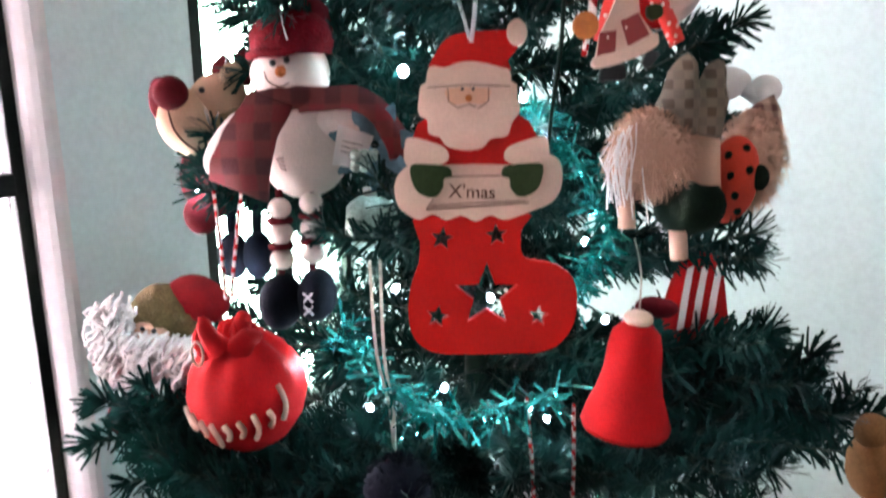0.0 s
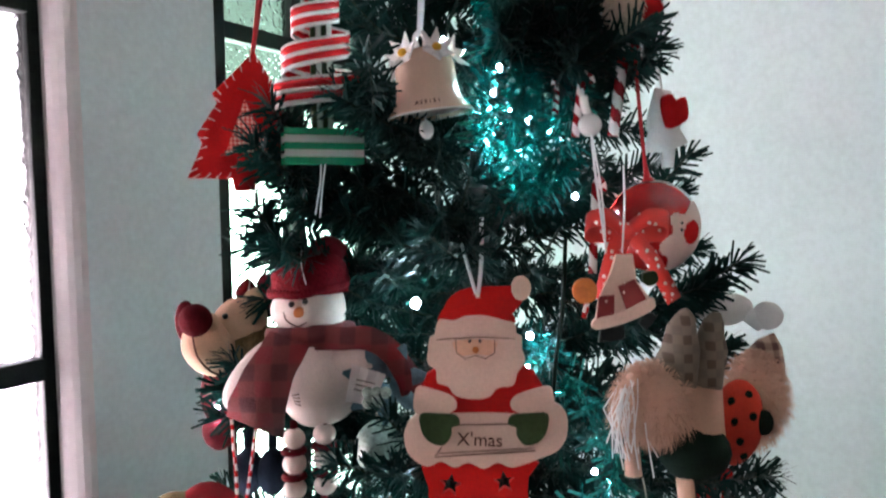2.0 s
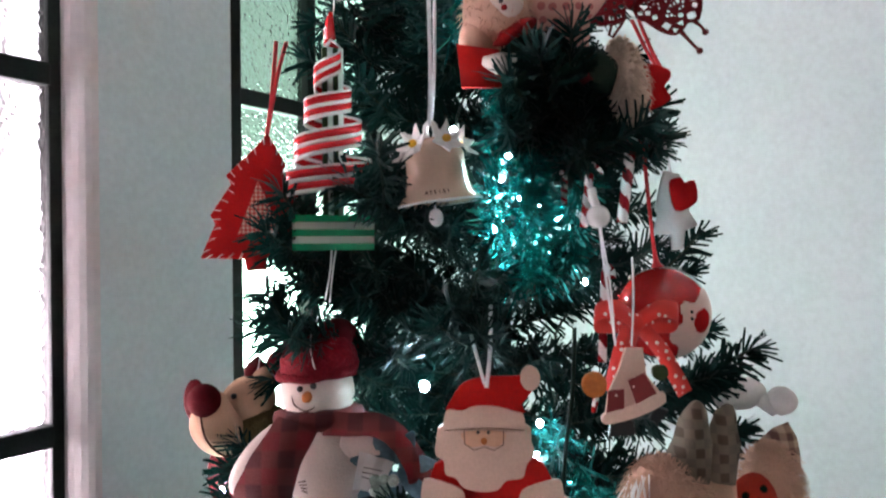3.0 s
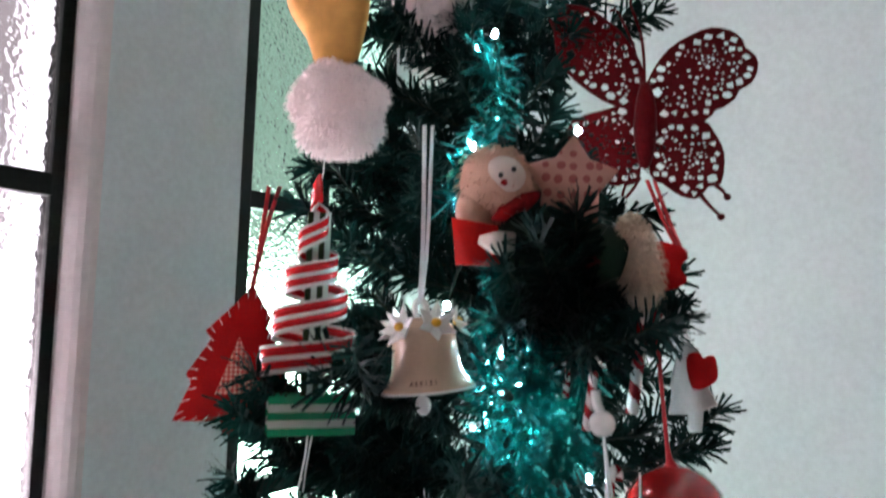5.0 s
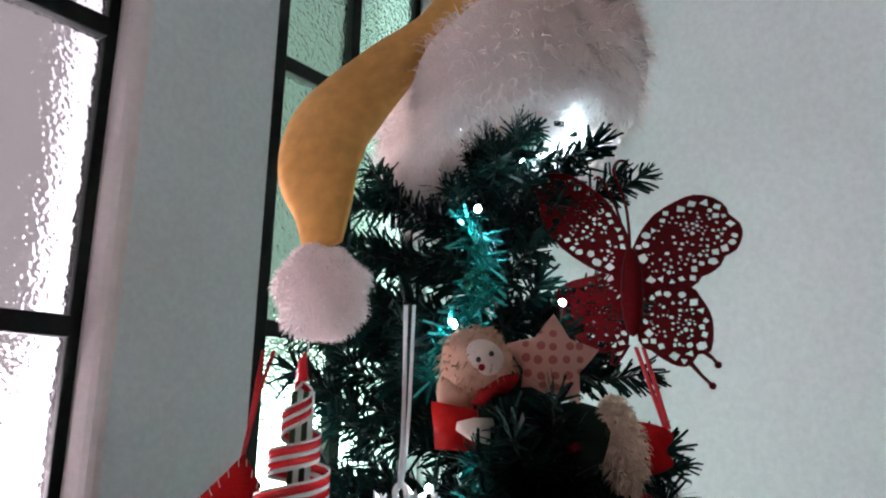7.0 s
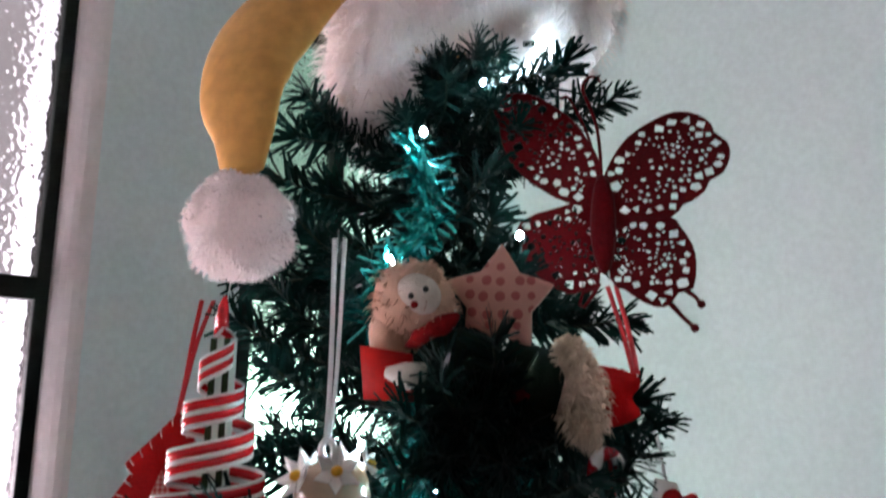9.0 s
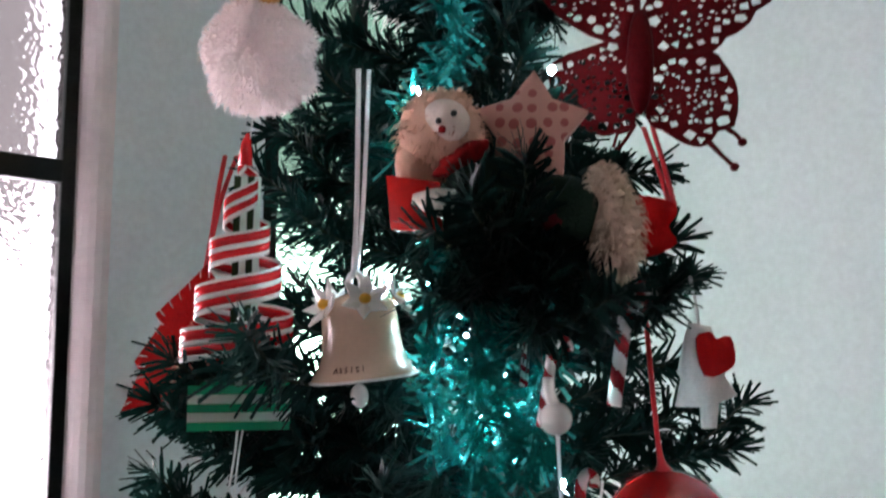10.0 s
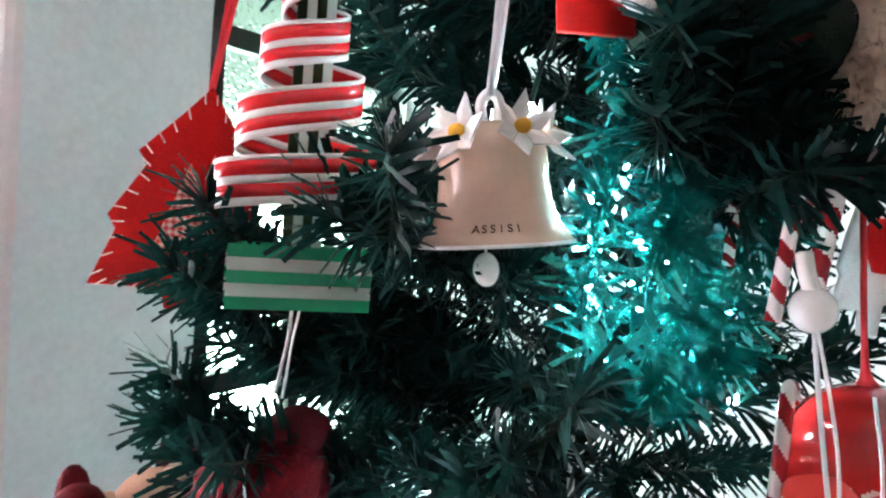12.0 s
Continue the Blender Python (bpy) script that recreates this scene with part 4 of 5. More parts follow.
for v in bm.verts:
    a, top = math.atan2(v.co.y, v.co.x), max(0.0, (v.co.z - 0.002) / 0.05)
    v.co *= 1 + 0.06 * top * math.sin(8 * a + 0.6 * math.sin(3 * a)) + 0.03 * noise.noise(v.co * 45)
    v.co.x -= 0.004 * max(0, v.co.z - 0.03) / 0.02
part("pouch", bm, M_VELVET, sack)
for q, (pts, rad) in enumerate(((((-0.012, -0.02, 0.04), (-0.018, -0.024, 0.052), (-0.022, -0.024, 0.066)), 0.0095), (((0.0, -0.018, 0.038), (0.008, -0.018, 0.047), (0.016, -0.012, 0.048)), 0.0105),
                                (((-0.022, -0.014, 0.036), (-0.026, -0.02, 0.045), (-0.027, -0.021, 0.056)), 0.007), (((-0.002, -0.005, 0.045), (0.0, 0.0, 0.055), (0.004, 0.0, 0.06)), 0.009))):
    fold = tube(smooth_line(pts, 5), [rad * (1 - 0.06 * k) * (1 if k < 9 else 0.6) for k in range(11)], 14)
    part("gathered_fold", crumple(fold, 0.002, 120), M_VELVET, sack)
part("button", tube([(-0.023 + 0.0038 * math.cos(a), -0.034, 0.042 + 0.0085 * math.sin(a)) for a in [k * math.tau / 18 for k in range(18)]], 0.0009, 6, closed=True), M_CREAM_WOOD, sack, "pale oval button ring")
r = random.Random(3)
for k in range(9):
    a = radians(-150 + 13.5 * k)
    z0 = -0.022 + 0.0025 * abs(k - 3) - (0.0 if k % 3 else 0.006)
    tall = (0.018, 0.012, 0.012, 0.02, 0.012, 0.012, 0.02, 0.013, 0.026)[k]
    pts = []
    for q in range(5):
        z = z0 + tall * q / 4
        rr = math.sqrt(max(0.0437 ** 2 - z * z, 0.0001)) + 0.0006
        pts.append((rr * math.cos(a + 0.05 * math.sin(q)), rr * math.sin(a + 0.05 * math.sin(q)), z))
    part("lettering_bar", tube(pts, 0.0021, 6), M_CREAM_WOOD, sack)
for s in (0, 1):
    pts = smooth_line([at(-0.156 + 0.004 * s, 0.5, 1.05), at(-0.158 + 0.01 * s, 0.505, 1.085), at(-0.165 + 0.02 * s, 0.52, 1.125)], 10)
    part("twisted_cord", helix_cane(pts, 0.0013, 9, 8), [M_FELT, M_WHITE_FELT], sack)

# ---- red velvet bell ----
m, at = place(0.112, 0.416, 0.99)
bell2 = thing("velvet_bell", m @ pose(0, 0, 0, 0, 4, 0), "red flocked bell ornament with a wooden cap", "ornament")
bm = lathe([(0.0, 0.004), (0.02, 0.001), (0.0265, 0.0), (0.0275, 0.004), (0.0245, 0.013), (0.0205, 0.024), (0.0175, 0.038), (0.0165, 0.052), (0.0145, 0.062), (0.009, 0.068), (0.0, 0.07)], 36)
for v in bm.verts:
    v.co += v.co.normalized() * 0.0008 * noise.noise(v.co * 90)
part("bell", bm, M_VELVET, bell2)
part("cap", ball((0, 0, 0.071), (0.009, 0.009, 0.0055), 16), M_CREAM_WOOD, bell2, "turned wooden cap")
part("bow", ball((0.012, 0.006, 0.077), (0.013, 0.006, 0.007), 14, lump=0.002), M_MAROON, bell2, "dark maroon bow")
cord("thread", [(0, 0, 0.076), (0.004, 0.02, 0.095), (0.006, 0.05, 0.11)], 0.0006, M_CORD, bell2)

# ---- striped stocking ----
def sk(x, y):
    return ((x - 1240) * 0.00048, (540 - y) * 0.00048)


stocking = thing("stocking_ornament", pose(0.202, 0.552, 1.025, 0, 0, 12), "red felt stocking ornament with white stripes on its leg", "ornament")
part("sock", slab(round_outline([sk(*p) for p in ((1210, 455), (1262, 440), (1277, 480), (1290, 545), (1294, 572), (1282, 592), (1306, 630), (1290, 642), (1245, 636), (1205, 608), (1182, 572), (1180, 530))], 3), -0.006, 0.006, bevel=0.003), M_FELT, stocking)
for k in range(3):
    x = 1196 + 26 * k
    part("stripe", slab([sk(x + 12, 470), sk(x + 23, 466), sk(x + 17, 520), sk(x + 12, 570), sk(x, 574), sk(x + 5, 520)], -0.0068, -0.0058), M_WHITE_FELT, stocking, smooth=False)
cord("thread", [(0, 0, 0.04), (-0.01, 0.004, 0.06), (-0.02, 0.01, 0.08)], 0.0007, M_CORD, stocking)

# ---- the bundle of cloth dolls ----
m, at = place(0.13, 0.44, 1.14)
r = random.Random(11)
fluff = ball(at(0.125, 0.438, 1.158), (0.024, 0.02, 0.022), 22, lump=0.003)
fluff.normal_update()
strands = fur(fluff, 0.0085, 3000, 4, 0.0007, 0.8)
cone = crumple(lathe([(0.021, 0.0), (0.0205, 0.011), (0.0175, 0.022), (0.0135, 0.032), (0.0098, 0.039), (0.006, 0.0435), (0.0, 0.046)], 26), 0.0045, 75)
bmesh.ops.transform(cone, verts=cone.verts, matrix=Matrix.Translation(at(0.1395, 0.443, 1.17)) @ pose(0, 0, 0, 0, 7, 0) @ Matrix.Diagonal((0.68, 0.7, 1.0, 1)))
skirt = ball(at(0.152, 0.445, 1.125), (0.022, 0.014, 0.02), 16, lump=0.003)
legs = tube([at(0.145, 0.44, 1.11), at(0.147, 0.44, 1.092)], 0.0055, 10)
leg2 = tube([at(0.112, 0.44, 1.135), at(0.113, 0.438, 1.112)], [0.0045, 0.0055], 10)
hair = bmesh.new()
for k in range(26):
    a = r.uniform(2.2, 4.6)
    p = at(0.125 + 0.022 * math.cos(a), 0.432 + r.uniform(-0.012, 0.01), 1.168 + 0.01 * math.sin(a))
    tube([p, p + Vector((r.gauss(-0.004, 0.003), -0.006, -0.012)), p + Vector((r.gauss(-0.002, 0.004), -0.004, -0.03 - r.uniform(0, 0.014)))], 0.0005, 4, hair)
single("cloth_doll", m, [(fluff, 0), (strands, 0), (cone, 1), (skirt, 2), (legs, 0), (leg2, 0), (hair, 3)], [M_PINKSKIN, M_GREYPLAID, M_BLACKGREEN, M_YARN],
       "fuzzy pale pink cloth doll with a grey plaid pointed hat", "ornament", "cloth dolls")
m, at = place(0.19, 0.475, 1.135)
head = ball(at(0.203, 0.48, 1.15), (0.02, 0.02, 0.028), 22, lump=0.003)
head.normal_update()
mane = fur(head, 0.008, 2400, 14, 0.0007, 0.8)
cone = crumple(lathe([(0.021, 0.0), (0.0205, 0.011), (0.0175, 0.022), (0.0135, 0.032), (0.0098, 0.039), (0.006, 0.0435), (0.0, 0.046)], 26), 0.0045, 66)
bmesh.ops.transform(cone, verts=cone.verts, matrix=Matrix.Translation(at(0.1585, 0.449, 1.167)) @ pose(0, 0, 0, 0, 9, 0) @ Matrix.Diagonal((0.6, 0.65, 1.0, 1)))
cone2 = lathe([(0.017, 0.0), (0.013, 0.012), (0.008, 0.022), (0.0, 0.03)], 18)
bmesh.ops.transform(cone2, verts=cone2.verts, matrix=Matrix.Translation(at(0.212, 0.495, 1.162)) @ pose(0, 0, 0, 0, 18, 0))
bug = ball(at(0.184, 0.462, 1.138), (0.017, 0.014, 0.028), 20, lump=0.001, turn=pose(0, 0, 0, 0, 8, 0))
knob = ball(at(0.199, 0.455, 1.14), (0.0065, 0.005, 0.0085), 12)
dots = bmesh.new()
for u, v in ((-0.5, 0.55), (0.1, 0.75), (-0.35, 0.12), (0.3, 0.3), (-0.6, -0.3), (-0.05, -0.3), (-0.3, -0.7), (0.25, -0.65)):
    lean = pose(0, 0, 0, 0, 8, 0)
    ball(at(0.184, 0.462, 1.138) + lean.to_3x3() @ Vector((0.017 * u, -0.0142 * math.sqrt(1 - u * u - v * v), 0.028 * v)), (0.0026, 0.0009, 0.0029), 10, dots)
feet = tube([at(0.16, 0.455, 1.165), at(0.158, 0.45, 1.14), at(0.165, 0.45, 1.12)], [0.012, 0.014, 0.01], 12)
single("cloth_doll", m, [(head, 0), (mane, 0), (cone, 1), (cone2, 2), (bug, 3), (dots, 4), (knob, 4), (feet, 0)], [M_PINKSKIN, M_GREYPLAID, M_STRIPEHAT, M_LADYBUG, M_BLACKGREEN],
       "peach cloth doll in a spotted red ladybug dress and striped hat", "ornament", "cloth dolls")
m, at = place(0.22, 0.553, 1.205)
plush = thing("white_plush", m, "small white plush ornament on a branch", "ornament")
part("body", ball(at(0.207, 0.556, 1.198), (0.022, 0.014, 0.013), 18, lump=0.003), M_WHITE_FELT, plush)
part("head", ball(at(0.24, 0.55, 1.193), (0.011, 0.01, 0.011), 16, lump=0.001), M_WHITE_FELT, plush)
part("neck", tube([at(0.222, 0.553, 1.196), at(0.236, 0.55, 1.186)], 0.006, 10), M_WHITE_FELT, plush)

# ---- red ball with a reindeer face ----
m, at = place(0.139, 0.5, 1.264)
face_ball = thing("painted_ball", m, "glossy red ball ornament painted with a cream reindeer face", "ornament")
R = 0.0318
part("ball", ball((0, 0, 0), R, 48), M_BALL_RED, face_ball)
nose_dir = Vector((0.62, -0.77, -0.1)).normalized()
part("painted_face", cap((0, 0, 0), R + 0.0003, lambda d: d.angle(Vector((0.75, -0.62, -0.32)).normalized()) < 0.82 + 0.1 * math.sin(6 * math.atan2(d.z + 0.2, d.x - 0.6)), 150), M_BALL_FACE, face_ball)
part("painted_nose", cap((0, 0, 0), R + 0.0007, lambda d: d.angle(nose_dir) < 0.25, 150), M_FELT, face_ball)
for dz in (0.16, 0.02):
    e = Vector((0.36, -0.93, -0.06 + dz)).normalized()
    part("painted_eye", ball(e * (R + 0.0003), 0.0012, 8), M_BLACK, face_ball)
part("painted_dot", cap((0, 0, 0), R + 0.0006, lambda d: d.angle(Vector((-0.35, -0.93, -0.12)).normalized()) < 0.13, 150), M_BALL_FACE, face_ball)
part("strap", tube(smooth_line([(-0.003, 0, R - 0.001), (-0.006, 0, 0.05), (-0.012, 0.004, 0.12)], 6), [0.005, 0.0036, 0.0026, 0.002, 0.0016, 0.0014, 0.0013, 0.0013, 0.0013, 0.0013, 0.0013, 0.0013, 0.0013], 8), M_RIBBON_R, face_ball, "red hanging strap")
m, at = place(0.109, 0.446, 1.262)
bow = thing("polka_bow", m, "red ribbon bow with white polka dots", "bow")
part("knot", ball(at(0.109, 0.444, 1.263), (0.006, 0.005, 0.006), 12), M_POLKA, bow)
for s in (-1, 1):
    part("loop", band(smooth_line([at(0.109, 0.444, 1.263), at(0.109 + 0.012 * s, 0.438, 1.272), at(0.109 + 0.024 * s, 0.44, 1.27), at(0.109 + 0.022 * s, 0.446, 1.262), at(0.109, 0.446, 1.263)], 5), (0.1, 0.3, 1), 0.011, 0.0006), M_POLKA, bow)
part("tail", band(smooth_line([at(0.111, 0.443, 1.262), at(0.122, 0.436, 1.248), at(0.131, 0.436, 1.232), at(0.137, 0.438, 1.221)], 5), (1, 0, 0.6), 0.0095, 0.0006), M_POLKA, bow)
part("tail", band(smooth_line([at(0.107, 0.443, 1.262), at(0.1, 0.436, 1.248), at(0.096, 0.436, 1.232), at(0.094, 0.438, 1.222)], 5), (1, 0, -0.2), 0.012, 0.0006), M_POLKA, bow)

# ---- flat wooden figure with a dotted dress ----
def wf(cx, cy):
    return ((cx - 306) * 0.000218, (382 - cy) * 0.000218)


girl = thing("wooden_figure", pose(0.1015, 0.42, 1.233, 0, 0, 0), "flat wooden winter figure in a maroon dotted coat with cream trim", "ornament")
part("coat", slab([wf(*p) for p in ((290, 300), (335, 300), (345, 370), (388, 425), (380, 450), (236, 480), (245, 420), (275, 350))], 0.0, 0.004, bevel=0.0004), M_CREAM_WOOD, girl, smooth=False)
part("dress_panel", slab([wf(*p) for p in ((243, 412), (285, 408), (285, 464), (238, 472))], -0.001, 0.0), M_POLKA_DARK, girl, smooth=False)
part("dress_panel", slab([wf(*p) for p in ((295, 385), (338, 365), (372, 422), (318, 450))], -0.001, 0.0), M_POLKA_DARK, girl, smooth=False)
part("hem", slab(round_outline([wf(*p) for p in ((233, 474), (300, 455), (380, 416), (394, 432), (385, 450), (320, 482), (236, 502))], 3), -0.0016, 0.003, bevel=0.0004), M_CREAM_WOOD, girl, smooth=False)
part("mitten", slab(round_outline([wf(*p) for p in ((362, 350), (392, 345), (400, 370), (380, 385), (362, 375))], 3), -0.002, 0.002), M_GREEN_WOOD, girl, smooth=False)
part("boot", slab([wf(*p) for p in ((250, 498), (312, 488), (318, 530), (245, 538))], 0.0, 0.004, bevel=0.0006), M_BLACK, girl, smooth=False)
part("boot", slab([wf(*p) for p in ((368, 452), (404, 466), (372, 508), (352, 488))], 0.0, 0.004, bevel=0.0006), M_BLACK, girl, smooth=False)
part("gingerbread", slab(oval(*wf(206, 396), 0.0072, 0.0076), -0.003, 0.001, bevel=0.0006), M_ORANGE, girl, "round orange painted disc", smooth=False)
part("candy_cane", helix_cane([Vector((*wf(212, 425), 0)).xzy, Vector((*wf(210, 440), 0)).xzy, Vector((*wf(208, 455), 0)).xzy, Vector((*wf(205, 470), 0)).xzy], 0.0017, 2, 8), [M_FELT, M_WHITE_FELT], girl)
for x0, z0, x1, z1 in ((265, 240, 236, -40), (308, 240, 326, 60)):
    a, b2 = wf(x0, z0), wf(x1, z1)
    cord("string", [(a[0], 0.002, a[1] - 0.012), (a[0] * 0.6 + b2[0] * 0.4, 0.004, a[1] * 0.6 + b2[1] * 0.4), (b2[0], 0.018, b2[1])], 0.0006, M_RIBBON_W, girl)
m, at = place(0.086, 0.44, 1.328)
bead = thing("bead_hanger", m, "small white wooden bead with a knotted neck", "ornament")
part("bead", ball((0, 0, 0), 0.0072, 18), M_WHITE_GLAZE, bead)
part("neck", tube(smooth_line([(-0.0005, 0, 0.005), (-0.003, 0, 0.011), (-0.0035, 0.002, 0.017)], 4), [0.0028] * 9, 8), M_WHITE_GLAZE, bead)
cord("string", [(0.001, 0, -0.006), (0.0025, -0.006, -0.03), (0.007, -0.016, -0.075)], 0.0008, M_RIBBON_W, bead)

# ---- red felt tree ----
def ft(x, y):
    return ((x - 445) * 0.000462, (290 - y) * 0.00044)


felt_tree = thing("felt_tree", pose(-0.158, 0.556, 1.3475, 0, 0, 20), "red felt tree ornament with white stitched edge and gingham patch", "ornament")
edge = [(460, 172), (490, 225), (484, 240), (516, 292), (508, 306), (552, 386), (456, 396), (458, 414), (424, 416), (420, 394), (350, 392), (374, 332), (366, 317), (400, 262), (392, 247), (430, 207)]
part("felt", slab([ft(*p) for p in edge], -0.004, 0.004, bevel=0.0018), M_FELT, felt_tree)
part("patch", slab([ft(*p) for p in ((443, 256), (482, 350), (410, 350))], -0.0048, -0.0036), M_GINGHAM, felt_tree, "red and cream gingham patch", smooth=False)
for i in range(len(edge)):
    if 5 <= i < 9:
        continue
    (x0, y0), (x1, y1) = edge[i], edge[(i + 1) % len(edge)]
    n = max(1, int(math.hypot(x1 - x0, y1 - y0) / 17))
    for k in range(n):
        t = (k + 0.5) / n
        a = Vector(ft(x0 + (x1 - x0) * t, y0 + (y1 - y0) * t))
        c2 = Vector(ft(446, 320)) - a
        b2 = a + c2.normalized() * 0.005 + Vector((0.0008, 0))
        part("stitch", tube([(a.x, -0.0036, a.y), ((a.x + b2.x) / 2, -0.0047, (a.y + b2.y) / 2), (b2.x, -0.0045, b2.y)], 0.00035, 5), M_YARN, felt_tree)
for dx in (-0.001, 0.003):
    part("ribbon", band(smooth_line([(0.006, 0, 0.049), (0.01 + 0.2 * dx, 0.0, 0.075), (0.013 + 0.8 * dx, 0.002, 0.1), (0.017 + 2 * dx, 0.01, 0.128)], 4), (1, 0.3, 0), 0.0032), M_RIBBON_R, felt_tree, "red satin hanging ribbon")

# ---- spiral ribbon tree ----
m, at = place(-0.084, 0.482, 1.345)
spiral = thing("ribbon_tree", m @ pose(0, 0, 0, 0, 0, 22), "red and white striped ribbon spiral tree on a green striped base", "ornament")
TURNS, N = 4.3, 150
for lo, hi, mm in ((0.0, 0.003, M_GLOSS_WHITE), (0.003, 0.0078, M_GLOSS_RED), (0.0078, 0.0108, M_GLOSS_WHITE), (0.0108, 0.0162, M_GLOSS_RED), (0.0162, 0.018, M_GLOSS_WHITE)):
    bm = bmesh.new()
    rows = []
    for i in range(N + 1):
        t = i / N
        a = math.pi * 1.0 + t * TURNS * math.tau
        rad, grow = 0.0295 * (1 - t) + 0.002, 1.0 - 0.2 * t
        z = -0.003 + 0.108 * t + 0.0015 * math.sin(a * 0.5 + 1)
        x, y = -0.002 + rad * math.cos(a), 0.5 * rad * math.sin(a)
        ring = []
        for q, zz in ((0, lo), (0, hi), (1, hi), (1, lo)):
            k = 1 - 0.0009 / max(rad, 0.004) * q
            ring.append(bm.verts.new((x * k, y * k, z + zz * grow)))
        rows.append(ring)
    for r0, r1 in zip(rows, rows[1:]):
        for q in range(4):
            bm.faces.new((r0[q], r0[(q + 1) % 4], r1[(q + 1) % 4], r1[q]))
    bm.faces.new(rows[0][::-1]), bm.faces.new(rows[-1])
    bmesh.ops.recalc_face_normals(bm, faces=bm.faces)
    part("ribbon_stripe", bm, mm, spiral)
part("tip", tube([(-0.002, 0, 0.106), (-0.002, 0, 0.118), (-0.001, 0, 0.124)], [0.004, 0.003, 0.0012], 8), M_GLOSS_RED, spiral)
for k, mm in enumerate((M_GREEN_WOOD, M_PALE_RIB, M_GREEN_WOOD, M_PALE_RIB)):
    part("stem_stripe", box(-0.0075 + 0.0036 * k, -0.0041 + 0.0036 * k, -0.0015, 0.0015, -0.036, 0.1), mm, spiral, smooth=False)
for k in range(5):
    z = -0.0365 + 0.0047 * k
    mm = M_GLOSS_GREEN if k % 2 == 0 else M_PALE_RIB
    part("base_stripe", box(-0.027, 0.0255, -0.0085 - 0.0002 * (k % 2), -0.0075, z, z + 0.0047), mm, spiral, smooth=False)
    part("base_stripe", box(-0.027, 0.0255, 0.0075, 0.0085, z, z + 0.0047), mm, spiral, smooth=False)
part("base_core", box(-0.0265, 0.025, -0.007, 0.007, -0.0365, -0.0345), M_GLOSS_GREEN, spiral, smooth=False)
cord("thread", [(-0.002, 0, -0.036), (-0.003, 0, -0.05), (-0.006, 0.003, -0.07)], 0.0007, M_CLEAR, spiral)
cord("thread", [(0.001, 0, -0.036), (-0.001, 0.001, -0.05), (-0.003, 0.003, -0.072)], 0.0006, M_CLEAR, spiral)
cord("thread", [(0, 0, 0.12), (0.001, 0, 0.13), (0.002, 0.01, 0.15)], 0.0004, M_CLEAR, spiral)

# ---- porcelain bell ----
m, at = place(-0.0115, 0.472, 1.339)
bell = thing("porcelain_bell", m @ pose(0, 0, 0, 0, -7, 0), "peach porcelain bell with white flowers and a lettered rim", "bell")
part("body", lathe([(0.0195, 0.002), (0.0235, 0.0006), (0.0272, 0.0), (0.0275, 0.0012), (0.0262, 0.003), (0.0228, 0.0075), (0.0208, 0.013), (0.0198, 0.022), (0.0194, 0.031), (0.018, 0.0365), (0.014, 0.0405), (0.007, 0.043), (0.0, 0.0435)], 56), M_PORCELAIN, bell)
part("rim", lathe([(0.0262, 0.0008), (0.0282, -0.0004), (0.0284, 0.0006), (0.0262, 0.0014)], 56), M_WHITE_GLAZE, bell, "white glazed rim")
part("inside", lathe([(0.0268, 0.0003), (0.022, 0.004), (0.0188, 0.014), (0.017, 0.034), (0.0, 0.04)], 40), M_WHITE_GLAZE, bell)
part("crown", tube(smooth_line([(-0.003, 0, 0.043), (-0.0035, 0, 0.05), (0, 0, 0.0535), (0.003, 0, 0.05), (0.0025, 0, 0.043)], 5), 0.002, 10), M_WHITE_GLAZE, bell)
for a0, zc in ((-124, 0.0375), (-62, 0.038), (10, 0.0375), (80, 0.037), (150, 0.037)):
    a0 = radians(a0)
    out = Vector((math.cos(a0), math.sin(a0), 0.45)).normalized()
    c0 = Vector((0.0185 * math.cos(a0), 0.0185 * math.sin(a0), zc))
    s = Vector((-math.sin(a0), math.cos(a0), 0))
    u = out.cross(s)
    for q in range(6):
        b2 = q * math.tau / 6 + 0.3
        d = (s * math.cos(b2) + u * math.sin(b2) + out * 0.35).normalized()
        w = d.cross(out).normalized()
        bm = bmesh.new()
        p = [c0 + out * 0.001, c0 + d * 0.0065 + w * 0.0034, c0 + d * 0.0135 + out * 0.0015, c0 + d * 0.0065 - w * 0.0034]
        top = [bm.verts.new(v + out * 0.0007) for v in p] + [bm.verts.new(c0 + d * 0.0055 + out * 0.0018)]
        low = [bm.verts.new(v - out * 0.0005) for v in p]
        for i in range(4):
            bm.faces.new((top[i], top[(i + 1) % 4], top[4]))
            bm.faces.new((top[i], low[i], low[(i + 1) % 4], top[(i + 1) % 4]))
        bm.faces.new(low[::-1])
        bmesh.ops.recalc_face_normals(bm, faces=bm.faces)
        part("petal", bm, M_WHITE_GLAZE, bell, smooth=False)
    part("flower_centre", ball(c0 + out * 0.003, (0.0031, 0.0031, 0.0027), 12), M_YELLOW, bell)
for k, ch in enumerate("ASSISI"):
    a = radians(-106 + 6.6 * k)
    rr = 0.0243
    lettering(ch, 0.0042, M_INK, bell, Matrix.Translation((rr * math.cos(a), rr * math.sin(a), 0.0058)) @ pose(0, 0, 0, 0, 0, math.degrees(a) + 90) @ pose(0, 0, 0, 58, 0, 0))
part("clapper", ball((-0.004, 0, -0.009), (0.0048, 0.0035, 0.0062), 16), M_WHITE_GLAZE, bell, "small white clapper disc")
cord("clapper_thread", [(-0.002, 0, 0.03), (-0.003, 0, 0.01), (-0.004, 0, -0.005)], 0.0005, M_RIBBON_W, bell)
